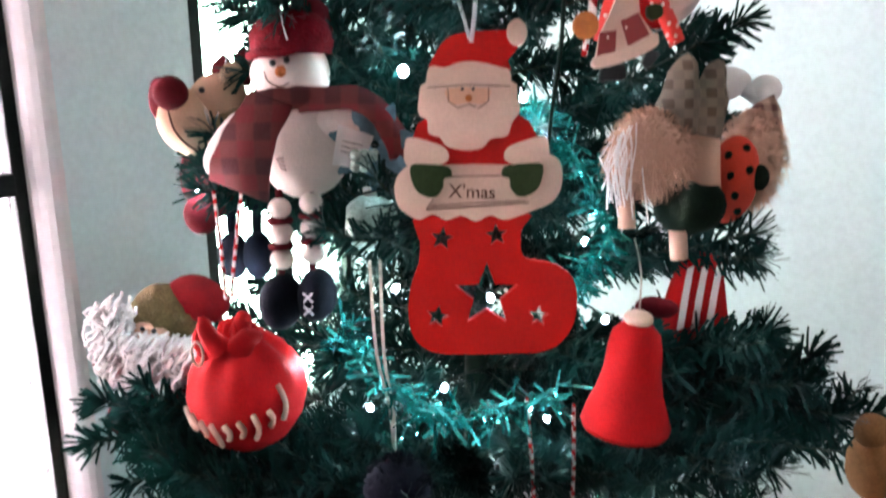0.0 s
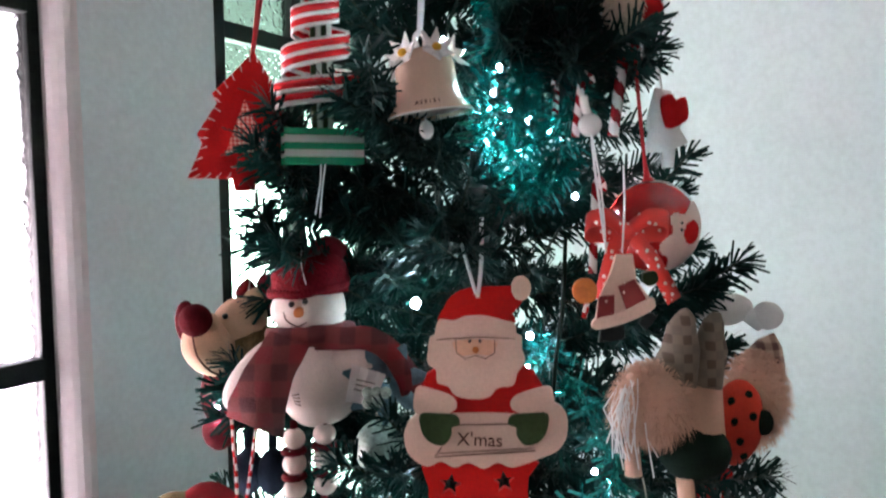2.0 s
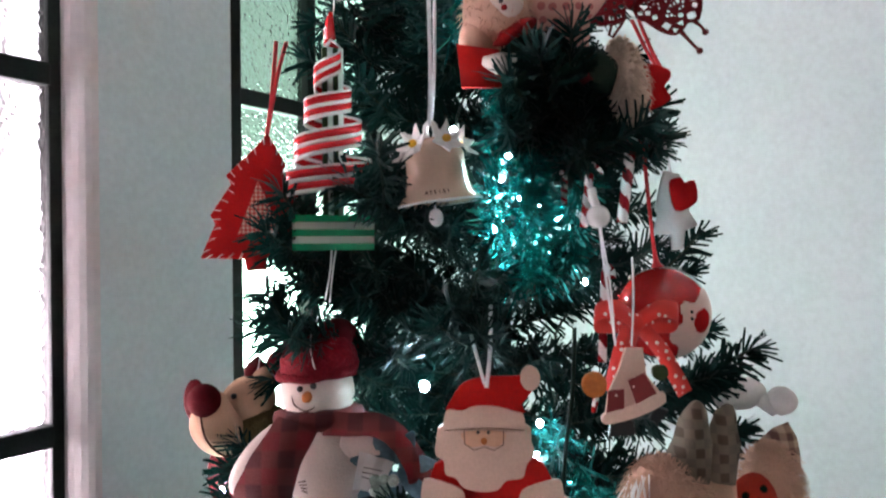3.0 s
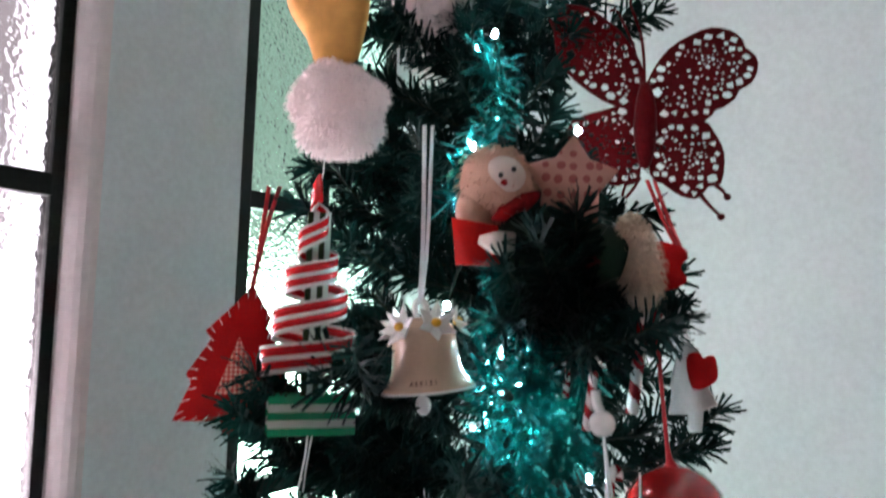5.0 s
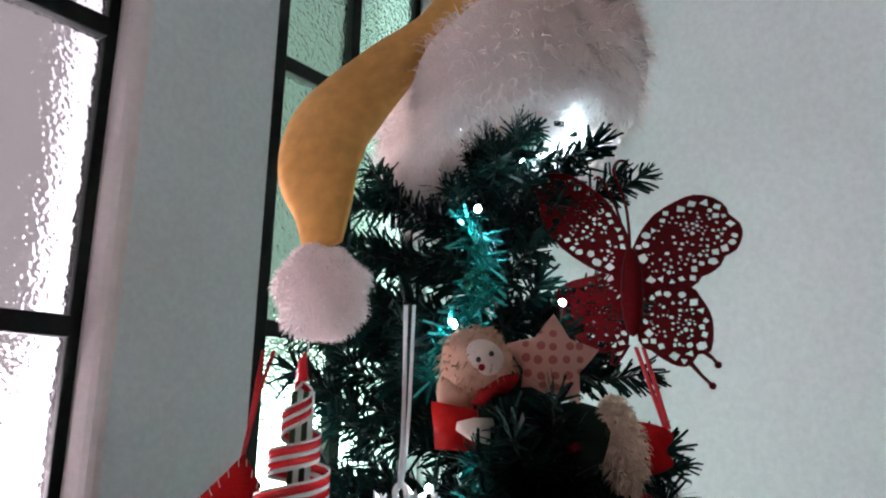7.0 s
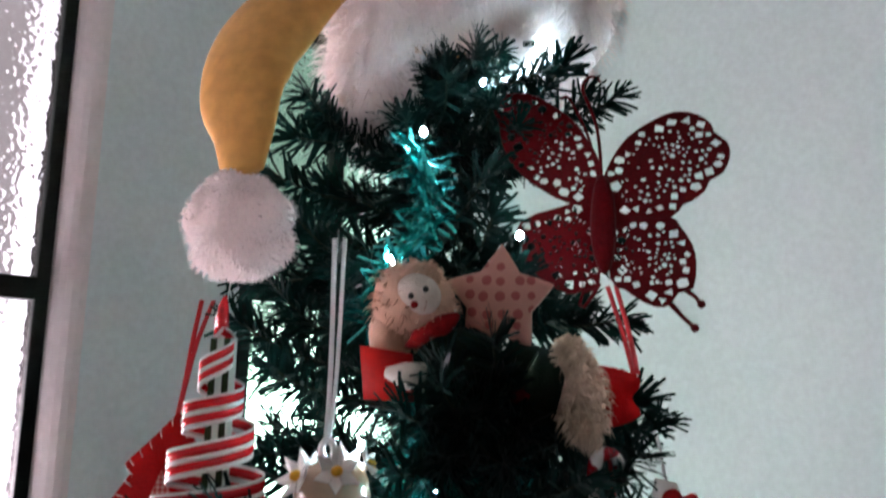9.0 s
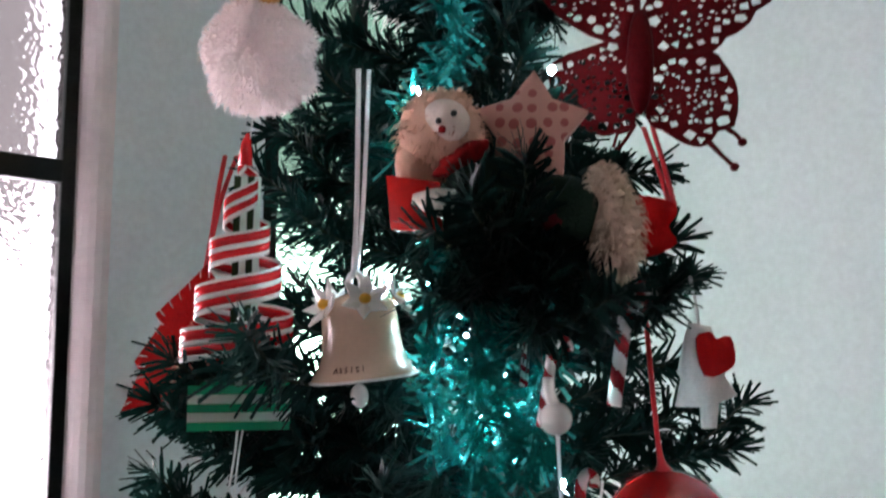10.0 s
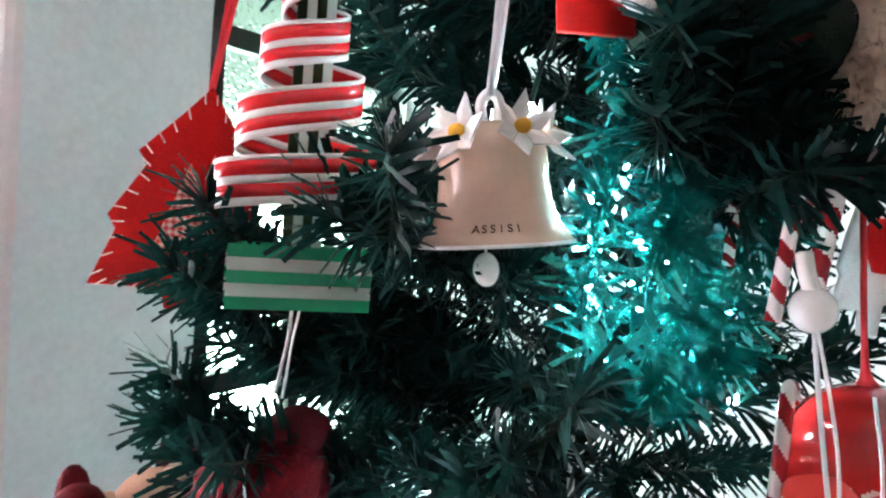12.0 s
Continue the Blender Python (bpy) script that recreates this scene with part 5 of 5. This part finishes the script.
part("ribbon", band(smooth_line([(-0.0005, -0.002, 0.052), (0.005, -0.001, 0.09), (0.012, 0.002, 0.16)], 5), (1, 0.2, 0), 0.0026), M_RIBBON_W, bell, "white satin hanging ribbon")
part("ribbon", band(smooth_line([(0.0005, 0.0, 0.052), (0.0075, 0.002, 0.09), (0.0165, 0.006, 0.16)], 5), (1, 0.6, 0), 0.0022), M_RIBBON_W, bell)

# ---- hooded doll with a red book, and the padded star beside it ----
m, at = place(0.025, 0.475, 1.44)
bookm = slab([(0.0 - 0.025, 1.441 - 1.44), (0.0275 - 0.025, 1.437 - 1.44), (0.029 - 0.025, 1.413 - 1.44), (0.003 - 0.025, 1.4135 - 1.44)], -0.012, -0.006, bevel=0.0006)
head = ball(at(0.0255, 0.475, 1.464), (0.0225, 0.018, 0.021), 22, lump=0.002, turn=pose(0, 0, 0, 0, 25, 0))
face = ball(at(0.031, 0.461, 1.467), (0.0125, 0.006, 0.0105), 16, turn=pose(0, 0, 0, 0, 25, 0))
head.normal_update()
locks = fur(head, 0.006, 700, 51, 0.0011, 0.9)
hood = ball(at(0.014, 0.476, 1.447), (0.012, 0.012, 0.018), 16, lump=0.002)
scarfm = ball(at(0.037, 0.466, 1.4485), (0.016, 0.007, 0.005), 16, lump=0.004, freq=140, turn=pose(0, 0, 0, 0, -30, 0))
hand = tube([at(0.036, 0.458, 1.425), at(0.026, 0.455, 1.426), at(0.0165, 0.4545, 1.4275)], [0.0075, 0.0068, 0.0025], 12)
bodym = ball(at(0.052, 0.472, 1.425), (0.026, 0.018, 0.026), 18, lump=0.002)
eye1, eye2 = ball(at(0.0285, 0.4555, 1.4655), 0.0017, 8), ball(at(0.036, 0.4555, 1.469), 0.0017, 8)
nosem = ball(at(0.0305, 0.4545, 1.461), 0.002, 8)
single("book_doll", m, [(bookm, 0), (locks, 1), (head, 1), (face, 2), (hood, 1), (scarfm, 3), (hand, 2), (bodym, 4), (eye1, 5), (eye2, 5), (nosem, 3)],
       [M_RED_WOOD, M_PINKSKIN, M_FLEECE, mat("dark_red_scarf", (0.26, 0.008, 0.01), 0.9, vary=0.4, scale=150, bump=0.8), M_BLACKGREEN, M_BLACK], "cloth doll in a pink hood holding a red book", "ornament")
star_orn = thing("padded_star", pose(0.071, 0.482, 1.466, 0, 0, 0), "padded pink patchwork cloth star", "ornament")
bm = slab(round_outline(star(0, 0, 0.0295, 0.6, 0.05), 2), -0.002, 0.002)
front = bmesh.ops.create_vert(bm, co=(0, -0.011, 0))["vert"][0]
bmesh.ops.delete(bm, geom=[front], context="VERTS")
for v in bm.verts:
    v.co.y *= 1.6
bmesh.ops.subdivide_edges(bm, edges=bm.edges[:], cuts=2, use_grid_fill=True)
for v in bm.verts:
    d = math.hypot(v.co.x, v.co.z)
    v.co.y *= 1 + 2.2 * max(0, 1 - d / 0.024)
part("padding", bm, M_STAR, star_orn)
m, at = place(0.1, 0.485, 1.42)
pieces = [(tube(smooth_line([at(0.072, 0.485, 1.425), at(0.085, 0.485, 1.422), at(0.1, 0.487, 1.418)], 4), [0.016, 0.018, 0.0195, 0.0205, 0.021, 0.021, 0.021, 0.0205, 0.019], 18), 0),
          (ball(at(0.083, 0.468, 1.42), (0.009, 0.004, 0.008), 12), 3)]
r = random.Random(9)
beard = ball(at(0.111, 0.478, 1.42), (0.0115, 0.01, 0.0245), 24, lump=0.005, freq=110, turn=pose(0, 0, 0, 0, -10, 0))
beard.normal_update()
curls = fur(beard, 0.0065, 1500, 52, 0.0013, 0.8)
pieces += [(beard, 2), (curls, 2)]
cap2 = slab(round_outline([(0.114 - 0.1, 0.008), (0.124 - 0.1, 0.012), (0.14 - 0.1, 0.008), (0.142 - 0.1, 0.002), (0.138 - 0.1, -0.004), (0.142 - 0.1, -0.012), (0.13 - 0.1, -0.018), (0.116 - 0.1, -0.016)], 3), -0.002, 0.012, bevel=0.003)
pieces.append((cap2, 1))
single("bearded_doll", m, pieces, [M_BLACKGREEN, M_FELT, mat("cream_wool", (0.76, 0.57, 0.45), 0.9, vary=0.2, scale=120, bump=0.6), M_MAROON], "cloth doll with cream curly beard, red cap and dark green coat", "ornament")

# ---- butterfly ----
def bf(x, y):
    return ((x - 382) * 0.000217, (430 - y) * 0.000217)


def inside(p, poly):
    hit = False
    for (x0, y0), (x1, y1) in zip(poly, poly[1:] + poly[:1]):
        if (y0 > p[1]) != (y1 > p[1]) and p[0] < (x1 - x0) * (p[1] - y0) / (y1 - y0) + x0:
            hit = not hit
    return hit


def margin(p, poly):
    best = 1.0
    for (x0, y0), (x1, y1) in zip(poly, poly[1:] + poly[:1]):
        dx, dy = x1 - x0, y1 - y0
        t = min(1, max(0, ((p[0] - x0) * dx + (p[1] - y0) * dy) / (dx * dx + dy * dy + 1e-12)))
        best = min(best, math.hypot(p[0] - x0 - t * dx, p[1] - y0 - t * dy))
    return best


def lace(points, root, seed):
    """A wing plate pierced with uneven openings, larger towards its rim."""
    r = random.Random(seed)
    rim = round_outline([bf(*p) for p in points], 4)
    holes, spots = [], []
    xs, zs = [p[0] for p in rim], [p[1] for p in rim]
    for _ in range(5000):
        p = (r.uniform(min(xs), max(xs)), r.uniform(min(zs), max(zs)))
        if not inside(p, rim):
            continue
        d = margin(p, rim)
        want = r.uniform(0.0022, 0.0036) if d < 0.0085 else r.uniform(0.0009, 0.0018)
        if d < want * 0.9 + 0.0007 or math.hypot(p[0] - root[0], p[1] - root[1]) < 0.011:
            continue
        if any(math.hypot(p[0] - q[0], p[1] - q[1]) < want + s + 0.0003 for q, s in spots):
            continue
        if d >= 0.0085 and r.random() < 0.4:
            spots.append((p, 0.0012))
            continue
        spots.append((p, want))
        n, a0 = r.choice((3, 4, 4, 5, 6)), r.uniform(0, 6)
        holes.append([(p[0] + want * 1.1 * math.cos(a0 + k * math.tau / n), p[1] + want * r.choice((0.8, 1.1)) * math.sin(a0 + k * math.tau / n)) for k in range(n)])
        if len(holes) > 150:
            break
    return plate(rim, holes, -0.0006, 0.0006), rim


butterfly = thing("butterfly_ornament", pose(0.1285, 0.552, 1.536, 0, 0, 0), "dark red glitter butterfly with lacy pierced wings", "ornament")
for i, (pts, root, lean) in enumerate((
        (((385, 392), (410, 320), (460, 250), (530, 205), (590, 183), (650, 195), (685, 225), (692, 250), (725, 280), (730, 320), (710, 365), (675, 385), (660, 415), (625, 442), (600, 452), (570, 485), (480, 490), (400, 470)), (385, 430), 0.12),
        (((398, 475), (480, 495), (565, 490), (592, 520), (620, 570), (628, 620), (618, 690), (580, 700), (555, 735), (520, 738), (480, 720), (440, 690), (402, 660)), (398, 480), 0.1),
        (((376, 420), (378, 330), (340, 250), (300, 190), (230, 130), (170, 99), (100, 98), (65, 130), (85, 180), (95, 250), (130, 320), (200, 385), (300, 440)), (376, 425), 0.1),
        (((366, 450), (250, 455), (150, 490), (140, 540), (160, 600), (210, 660), (280, 700), (320, 692), (366, 670)), (366, 460), 0.1))):
    bm, rim = lace(pts, bf(*root), 20 + i)
    edge = tube([(x, 0, z) for x, z in rim[::2]], 0.0009, 6, closed=True)
    for piece in (bm, edge):
        for v in piece.verts:
            v.co.y -= lean * abs(v.co.x) * (1 if i < 2 else -0.6) * 0.5
    wing = part("wing", bm, M_GLITTER, butterfly, smooth=False)
    part("wing_rim", edge, M_GLITTER, wing)
part("body", ball((0.0, -0.002, -0.016), (0.008, 0.005, 0.032), 18, lump=0.001), M_GLITTER, butterfly)
for pts in (((600, 695), (625, 715), (640, 735)), ((555, 730), (590, 770), (620, 800))):
    p = [Vector((bf(*q)[0], -0.003, bf(*q)[1])) for q in pts]
    part("wing_tail", tube(p, [0.0017, 0.0012, 0.0012], 8), M_GLITTER, butterfly)
    part("tail_knob", ball(p[-1], 0.0026, 10), M_GLITTER, butterfly)
part("wing_tail", tube([Vector((bf(*q)[0], 0.0, bf(*q)[1])) for q in ((370, 675), (345, 715), (325, 742), (312, 735), (322, 700), (350, 690))], 0.0011, 8), M_GLITTER, butterfly)
part("antenna", tube(smooth_line([Vector((bf(*q)[0], 0.0, bf(*q)[1])) for q in ((382, 400), (378, 280), (368, 200), (345, 130), (332, 90), (345, 60), (368, 55), (384, 72))], 4), 0.0011, 8), M_GLITTER, butterfly)
part("antenna", tube(smooth_line([Vector((bf(*q)[0], 0.002, bf(*q)[1])) for q in ((378, 400), (350, 250), (310, 150), (285, 108), (268, 118))], 4), 0.0009, 8), M_GLITTER, butterfly)
for x0, x1 in ((0.002, 0.012), (0.007, 0.014)):
    part("ribbon", band(smooth_line([(x0, 0.0, -0.055), ((x0 + x1) / 2 + 0.002, -0.02, -0.085), (x1, -0.05, -0.108)], 4), (1, 0.2, 0), 0.0028), M_RIBBON_R, butterfly, "red satin ribbon")

# ---- small white felt tree, candy canes ----
def mt(x, y):
    return ((x - 1281) * 0.00034, (560 - y) * 0.00034)


mini = thing("mini_felt_tree", pose(0.165, 0.564, 1.334, 0, 0, 10), "small white felt tree with a red felt patch", "ornament")
part("felt", slab([mt(*p) for p in ((1256, 462), (1290, 470), (1300, 500), (1318, 540), (1312, 552), (1333, 585), (1302, 598), (1298, 640), (1276, 642), (1274, 606), (1232, 606), (1242, 560), (1236, 550), (1246, 500))], -0.004, 0.004, bevel=0.0016), M_WHITE_FELT, mini)
part("patch", slab(round_outline([mt(*p) for p in ((1262, 490), (1285, 478), (1296, 490), (1318, 485), (1326, 520), (1316, 540), (1276, 552))], 3), -0.008, -0.003, bevel=0.001), M_FELT, mini, "red felt patch")
part("ribbon", band(smooth_line([(-0.003, 0, 0.03), (-0.004, 0.004, 0.045), (-0.005, 0.01, 0.06)], 4), (1, 0, 0), 0.002), M_RIBBON_W, mini)


def candy_cane(m, ln, radius, label="red and white striped candy cane"):
    cane = thing("candy_cane", m, label, "candy cane", "candy canes")
    pts = [Vector((0, 0, ln * k / 48)) for k in range(49)]
    hook = ln * 0.12
    pts += [Vector((hook - hook * math.cos(a), 0, ln + hook * math.sin(a))) for a in [math.pi * k / 24 for k in range(1, 25)]]
    part("stick", helix_cane(pts, radius, 4.5, 20), [M_GLOSS_DARK, M_GLOSS_WHITE], cane)
    return cane


candy_cane(pose(0.112, 0.5, 1.326, 0, 8, 20), 0.055, 0.0038)
candy_cane(pose(0.079, 0.452, 1.322, 0, 10, 40), 0.036, 0.0026)
candy_cane(pose(0.069, 0.47, 1.338, 0, -6, 240), 0.018, 0.002)
candy_cane(pose(0.093, 0.47, 1.235, 0, 6, 60), 0.055, 0.0028)
cord_a = thing("hanging_cord", pose(0.06, 0.45, 0.93), "thin red and white twisted hanging cord", "cord", "hanging cords")
part("strand", helix_cane(smooth_line([(0.002, 0, -0.02), (-0.001, 0, 0.02), (-0.004, 0.01, 0.06)], 12), 0.0013, 10, 8), [M_FELT, M_WHITE_FELT], cord_a)
copy_thing(cord_a, pose(0.087, 0.45, 0.925, 0, 5, 0))

# ---- santa-style hat on the treetop ----
m, at = place(0.05, 0.58, 1.65)
cap_hat = thing("party_hat", m, "mustard satin pointed hat with white fur brim and pompom", "hat")
path = [((0.052, 0.582, 1.69), 0.085), ((0.05, 0.585, 1.735), 0.078), ((0.045, 0.58, 1.785), 0.055), ((0.022, 0.558, 1.772), 0.032), ((-0.01, 0.527, 1.716), 0.022), ((-0.047, 0.508, 1.674), 0.026),
        ((-0.08, 0.496, 1.629), 0.034), ((-0.086, 0.487, 1.596), 0.033), ((-0.079, 0.478, 1.564), 0.0225), ((-0.075, 0.472, 1.537), 0.0145)]
line = smooth_line([at(*p) for p, _ in path], 6)
wide = [v.x for v in smooth_line([(w, 0, 0) for _, w in path], 6)]
bm = bmesh.new()
rings = []
for i, p in enumerate(line):
    d = (line[min(i + 1, len(line) - 1)] - line[max(i - 1, 0)]).normalized()
    back = Vector((0.25, 0.97, 0))
    back = (back - d * back.dot(d)).normalized()
    side = d.cross(back)
    flat = 0.95 - 0.62 * min(1, i / 20)
    ring = []
    for k in range(36):
        a = k * math.tau / 36
        fold = 1 + 0.05 * math.sin(3 * a + i * 0.16) + 0.06 * noise.noise(Vector((math.cos(a) * 2, math.sin(a) * 2, i * 0.12)))
        ring.append(bm.verts.new(p + wide[i] * fold * (math.cos(a) * side + flat * math.sin(a) * back)))
    rings.append(ring)
for r0, r1 in zip(rings, rings[1:]):
    for k in range(36):
        bm.faces.new((r0[k], r0[(k + 1) % 36], r1[(k + 1) % 36], r1[k]))
bm.faces.new(rings[-1])
bmesh.ops.recalc_face_normals(bm, faces=bm.faces)
part("crown", bm, M_SATIN, cap_hat, "mustard satin crown folded over to one side")


def rim_point(a, rr, b2):
    c0 = Vector((-0.007 + 0.08 * math.cos(a), 0.072 * math.sin(a), 0.016 + 0.036 * math.cos(a) - 0.024 * math.sin(a)))
    out = Vector((math.cos(a), math.sin(a), 0))
    return c0 + rr * (out * math.cos(b2) * 0.9 + Vector((0, 0, 1)) * math.sin(b2) * 1.55)


bm = bmesh.new()
rows = []
for i in range(64):
    a = i * math.tau / 64
    rows.append([bm.verts.new(rim_point(a, 0.028 * (1 + 0.14 * noise.noise(Vector((math.cos(a) * 3, math.sin(a) * 3, k * 0.7)))), k * math.tau / 18)) for k in range(18)])
for i in range(64):
    for k in range(18):
        bm.faces.new((rows[i][k], rows[(i + 1) % 64][k], rows[(i + 1) % 64][(k + 1) % 18], rows[i][(k + 1) % 18]))
bmesh.ops.recalc_face_normals(bm, faces=bm.faces)
bm.normal_update()
hairs = fur(bm, 0.014, 9000, 31, 0.0008, 0.6)
brim = part("fur_brim", bm, M_FUR, cap_hat, "thick white plush fur brim")
part("fur_hairs", hairs, M_FUR, brim)
bm = lathe([(0.062, 0.03), (0.06, 0.05), (0.045, 0.07), (0.02, 0.078), (0.0, 0.08)], 32)
bmesh.ops.translate(bm, verts=bm.verts, vec=(-0.005, 0, 0))
part("lining", bm, M_FUR, cap_hat, "white fleece lining inside the crown")
bm = ball(at(-0.071, 0.468, 1.506), (0.0268, 0.0255, 0.0272), 48, lump=0.008, freq=62)
bm.normal_update()
hairs = fur(bm, 0.0042, 5200, 32, 0.0008, 0.5)
pom = part("pompom", bm, M_FUR, cap_hat, "white plush pompom")
part("fur_hairs", hairs, M_FUR, pom)

# ---- silver ball, cords, blue flower, low ornaments ----
m, at = place(-0.053, 0.525, 1.1)
silver = thing("silver_ball", m, "silver glass ball ornament among the branches", "ornament")
part("ball", ball((0, 0, 0), 0.021, 28), M_SILVER, silver)
part("cap", tube([(0, 0, 0.019), (0, 0, 0.026)], 0.005, 12), M_CORD, silver)
m, at = place(-0.042, 0.47, 1.0)
cords = thing("hanging_cord", m, "two beige twisted cords hanging in the branches", "cord", "hanging cords")
for dx in (0.0, 0.005):
    cord("strand", [at(-0.049 + 1.4 * dx, 0.47, 1.085), at(-0.046 + dx, 0.468, 1.02), at(-0.037 + 0.4 * dx, 0.466, 0.975), at(-0.036, 0.466, 0.92)], 0.0011, M_CORD, cords)
m, at = place(-0.045, 0.49, 1.16)
flower = thing("blue_flower", m, "pale blue cloth flower with silver berries", "ornament")
for k in range(7):
    a = k * math.tau / 7 + 0.2
    d = Vector((math.cos(a), -0.35, math.sin(a)))
    w = Vector((-math.sin(a), 0, math.cos(a)))
    part("petal", band([d * 0.003, d * 0.012, d * 0.022, d * 0.03], w, [0.004, 0.013, 0.011, 0.002], 0.001), M_BLUE, flower)
for k in range(5):
    part("berry", ball((-0.012 + 0.006 * (k % 3), -0.012, -0.006 - 0.007 * (k // 3)), 0.0042, 12), M_SILVER, flower)
m, at = place(0.3, 0.465, 0.94)
bear = thing("brown_plush", m, "small brown plush ornament hanging low on the tree", "ornament")
part("body", ball(at(0.302, 0.465, 0.935), (0.018, 0.016, 0.026), 18, lump=0.003), M_BROWN, bear)
part("head", ball(at(0.297, 0.463, 0.962), (0.013, 0.012, 0.012), 16, lump=0.002), M_BROWN, bear)
m, at = place(-0.03, 0.42, 0.945)
dark = thing("dark_pompom", m, "dark plum fuzzy ball ornament", "ornament")
bm = ball((0, 0, 0), 0.022, 20, lump=0.003)
bm.normal_update()
hairs = fur(bm, 0.006, 900, 41, 0.0009, 0.1)
core = part("core", bm, M_NAVY, dark)
part("fuzz", hairs, M_NAVY, core)

# ---- lights and tinsel on the tree ----
lights = thing("light_string", pose(0.03, 0.62, 1.0), "string of cool white fairy lights on a dark green cable", "fairy lights")
# the bulbs at heights 1.372 and 1.318 are added to brighten the tinsel
BULBS = [(0.226, 0.5, 0.917), (0.112, 0.48, 1.039), (0.031, 0.458, 1.062), (-0.034, 0.5, 1.057), (-0.186, 0.55, 1.123), (-0.027, 0.526, 1.208), (0.054, 0.49, 1.19), (0.053, 0.5, 1.165), (0.1, 0.5, 1.09),
         (0.13, 0.55, 1.2), (0.086, 0.5, 1.285), (0.055, 0.5, 1.338), (0.03, 0.53, 1.36), (0.034, 0.492, 1.372), (0.045, 0.488, 1.318), (0.079, 0.52, 1.508), (0.011, 0.485, 1.489), (0.022, 0.51, 1.571),
         (0.05, 0.575, 1.628), (0.075, 0.604, 1.645), (0.1, 0.604, 1.658), (0.062, 0.606, 1.64), (0.088, 0.606, 1.668)]
# six low bulbs added to lift the dark lower branches
BULBS = [(-0.15, 0.53, 1.045), (-0.1, 0.51, 1.0), (-0.055, 0.5, 0.965), (0.0, 0.49, 0.985), (0.075, 0.49, 0.96), (0.15, 0.52, 0.955)] + BULBS
# one beside the bell, one hidden in the tinsel as extra light
BULBS += [(-0.003, 0.484, 1.389), (0.042, 0.49, 1.342)]
base = Vector((0.03, 0.62, 1.0))
for p in BULBS:
    q = Vector(p) - base
    inward = Vector((0.03 - p[0], 0.62 - p[1], 0.01)).normalized()
    socket = part("socket", tube([q + inward * 0.002, q + inward * 0.012], 0.0024, 8), M_CABLE, lights)
    fat = 1.6 if p == (-0.027, 0.526, 1.208) else 1.0
    part("bulb", ball(q, (0.0021 * fat, 0.0021 * fat, 0.0024 * fat), 12), M_LED, socket, "glowing cool white bulb")
run = []
for a, b2 in zip(BULBS, BULBS[1:]):
    a, b2 = Vector(a) - base, Vector(b2) - base
    mid = (a + b2) / 2
    mid.x *= 0.6
    mid.y = mid.y * 0.5 + 0.03
    run += [a + Vector((0, 0.012, 0)), mid - Vector((0, 0, 0.015))]
part("cable", tube(smooth_line(run, 5), 0.0011, 6), M_CABLE, lights)
cord("cable", [(0.042, -0.175, 0.26), (0.04, -0.178, 0.22), (0.035, -0.18, 0.18), (0.036, -0.16, 0.14)], 0.0013, M_CABLE, lights)
tinsel = thing("tinsel_garland", pose(0.026, 0.487, 1.355), "teal foil tinsel garland hanging inside the branches", "tinsel")
r = random.Random(77)


def tinsel_strand(pts, count, ln):
    line = smooth_line(pts, 12)
    bm = tube(line, 0.0008, 5)
    for _ in range(count):
        p = r.choice(line) + Vector((r.gauss(0, 0.002), r.gauss(0, 0.002), r.gauss(0, 0.004)))
        d = Vector((r.gauss(0, 1), r.gauss(0, 1), r.gauss(-0.2, 0.8))).normalized()
        s = d.orthogonal().normalized() * r.uniform(0.0009, 0.0014)
        l2 = ln * r.uniform(0.5, 1.1)
        q = [bm.verts.new(v) for v in (p - s, p + s, p + d * l2 + s, p + d * l2 - s)]
        bm.faces.new(q)
    return bm


for k, pts in enumerate(([(0.0, 0.0, 0.075), (0.004, -0.012, 0.03), (-0.004, -0.01, -0.03), (0.012, 0.0, -0.07)], [(0.03, 0.01, 0.07), (0.035, -0.015, 0.02), (0.03, -0.01, -0.03), (0.04, 0.0, -0.06)],
                         [(0.012, -0.01, 0.05), (0.022, -0.02, 0.01), (0.016, -0.018, -0.03), (0.026, -0.012, -0.07)], [(0.05, 0.0, 0.03), (0.055, -0.01, 0.0), (0.05, -0.005, -0.03), (0.045, 0.0, -0.06)], [(-0.01, 0.03, 0.21), (0.0, 0.02, 0.17), (-0.012, 0.0, 0.13), (-0.03, 0.01, 0.1)], [(0.03, 0.02, -0.17), (0.06, 0.0, -0.2), (0.085, -0.01, -0.25), (0.06, -0.02, -0.29)],
                         [(-0.1, 0.01, -0.33), (-0.06, -0.02, -0.36), (-0.02, -0.03, -0.38), (0.05, -0.03, -0.36)])):
    tagged(part("strand", tinsel_strand(pts, 300, 0.022), M_TINSEL, tinsel), kind="stuff")
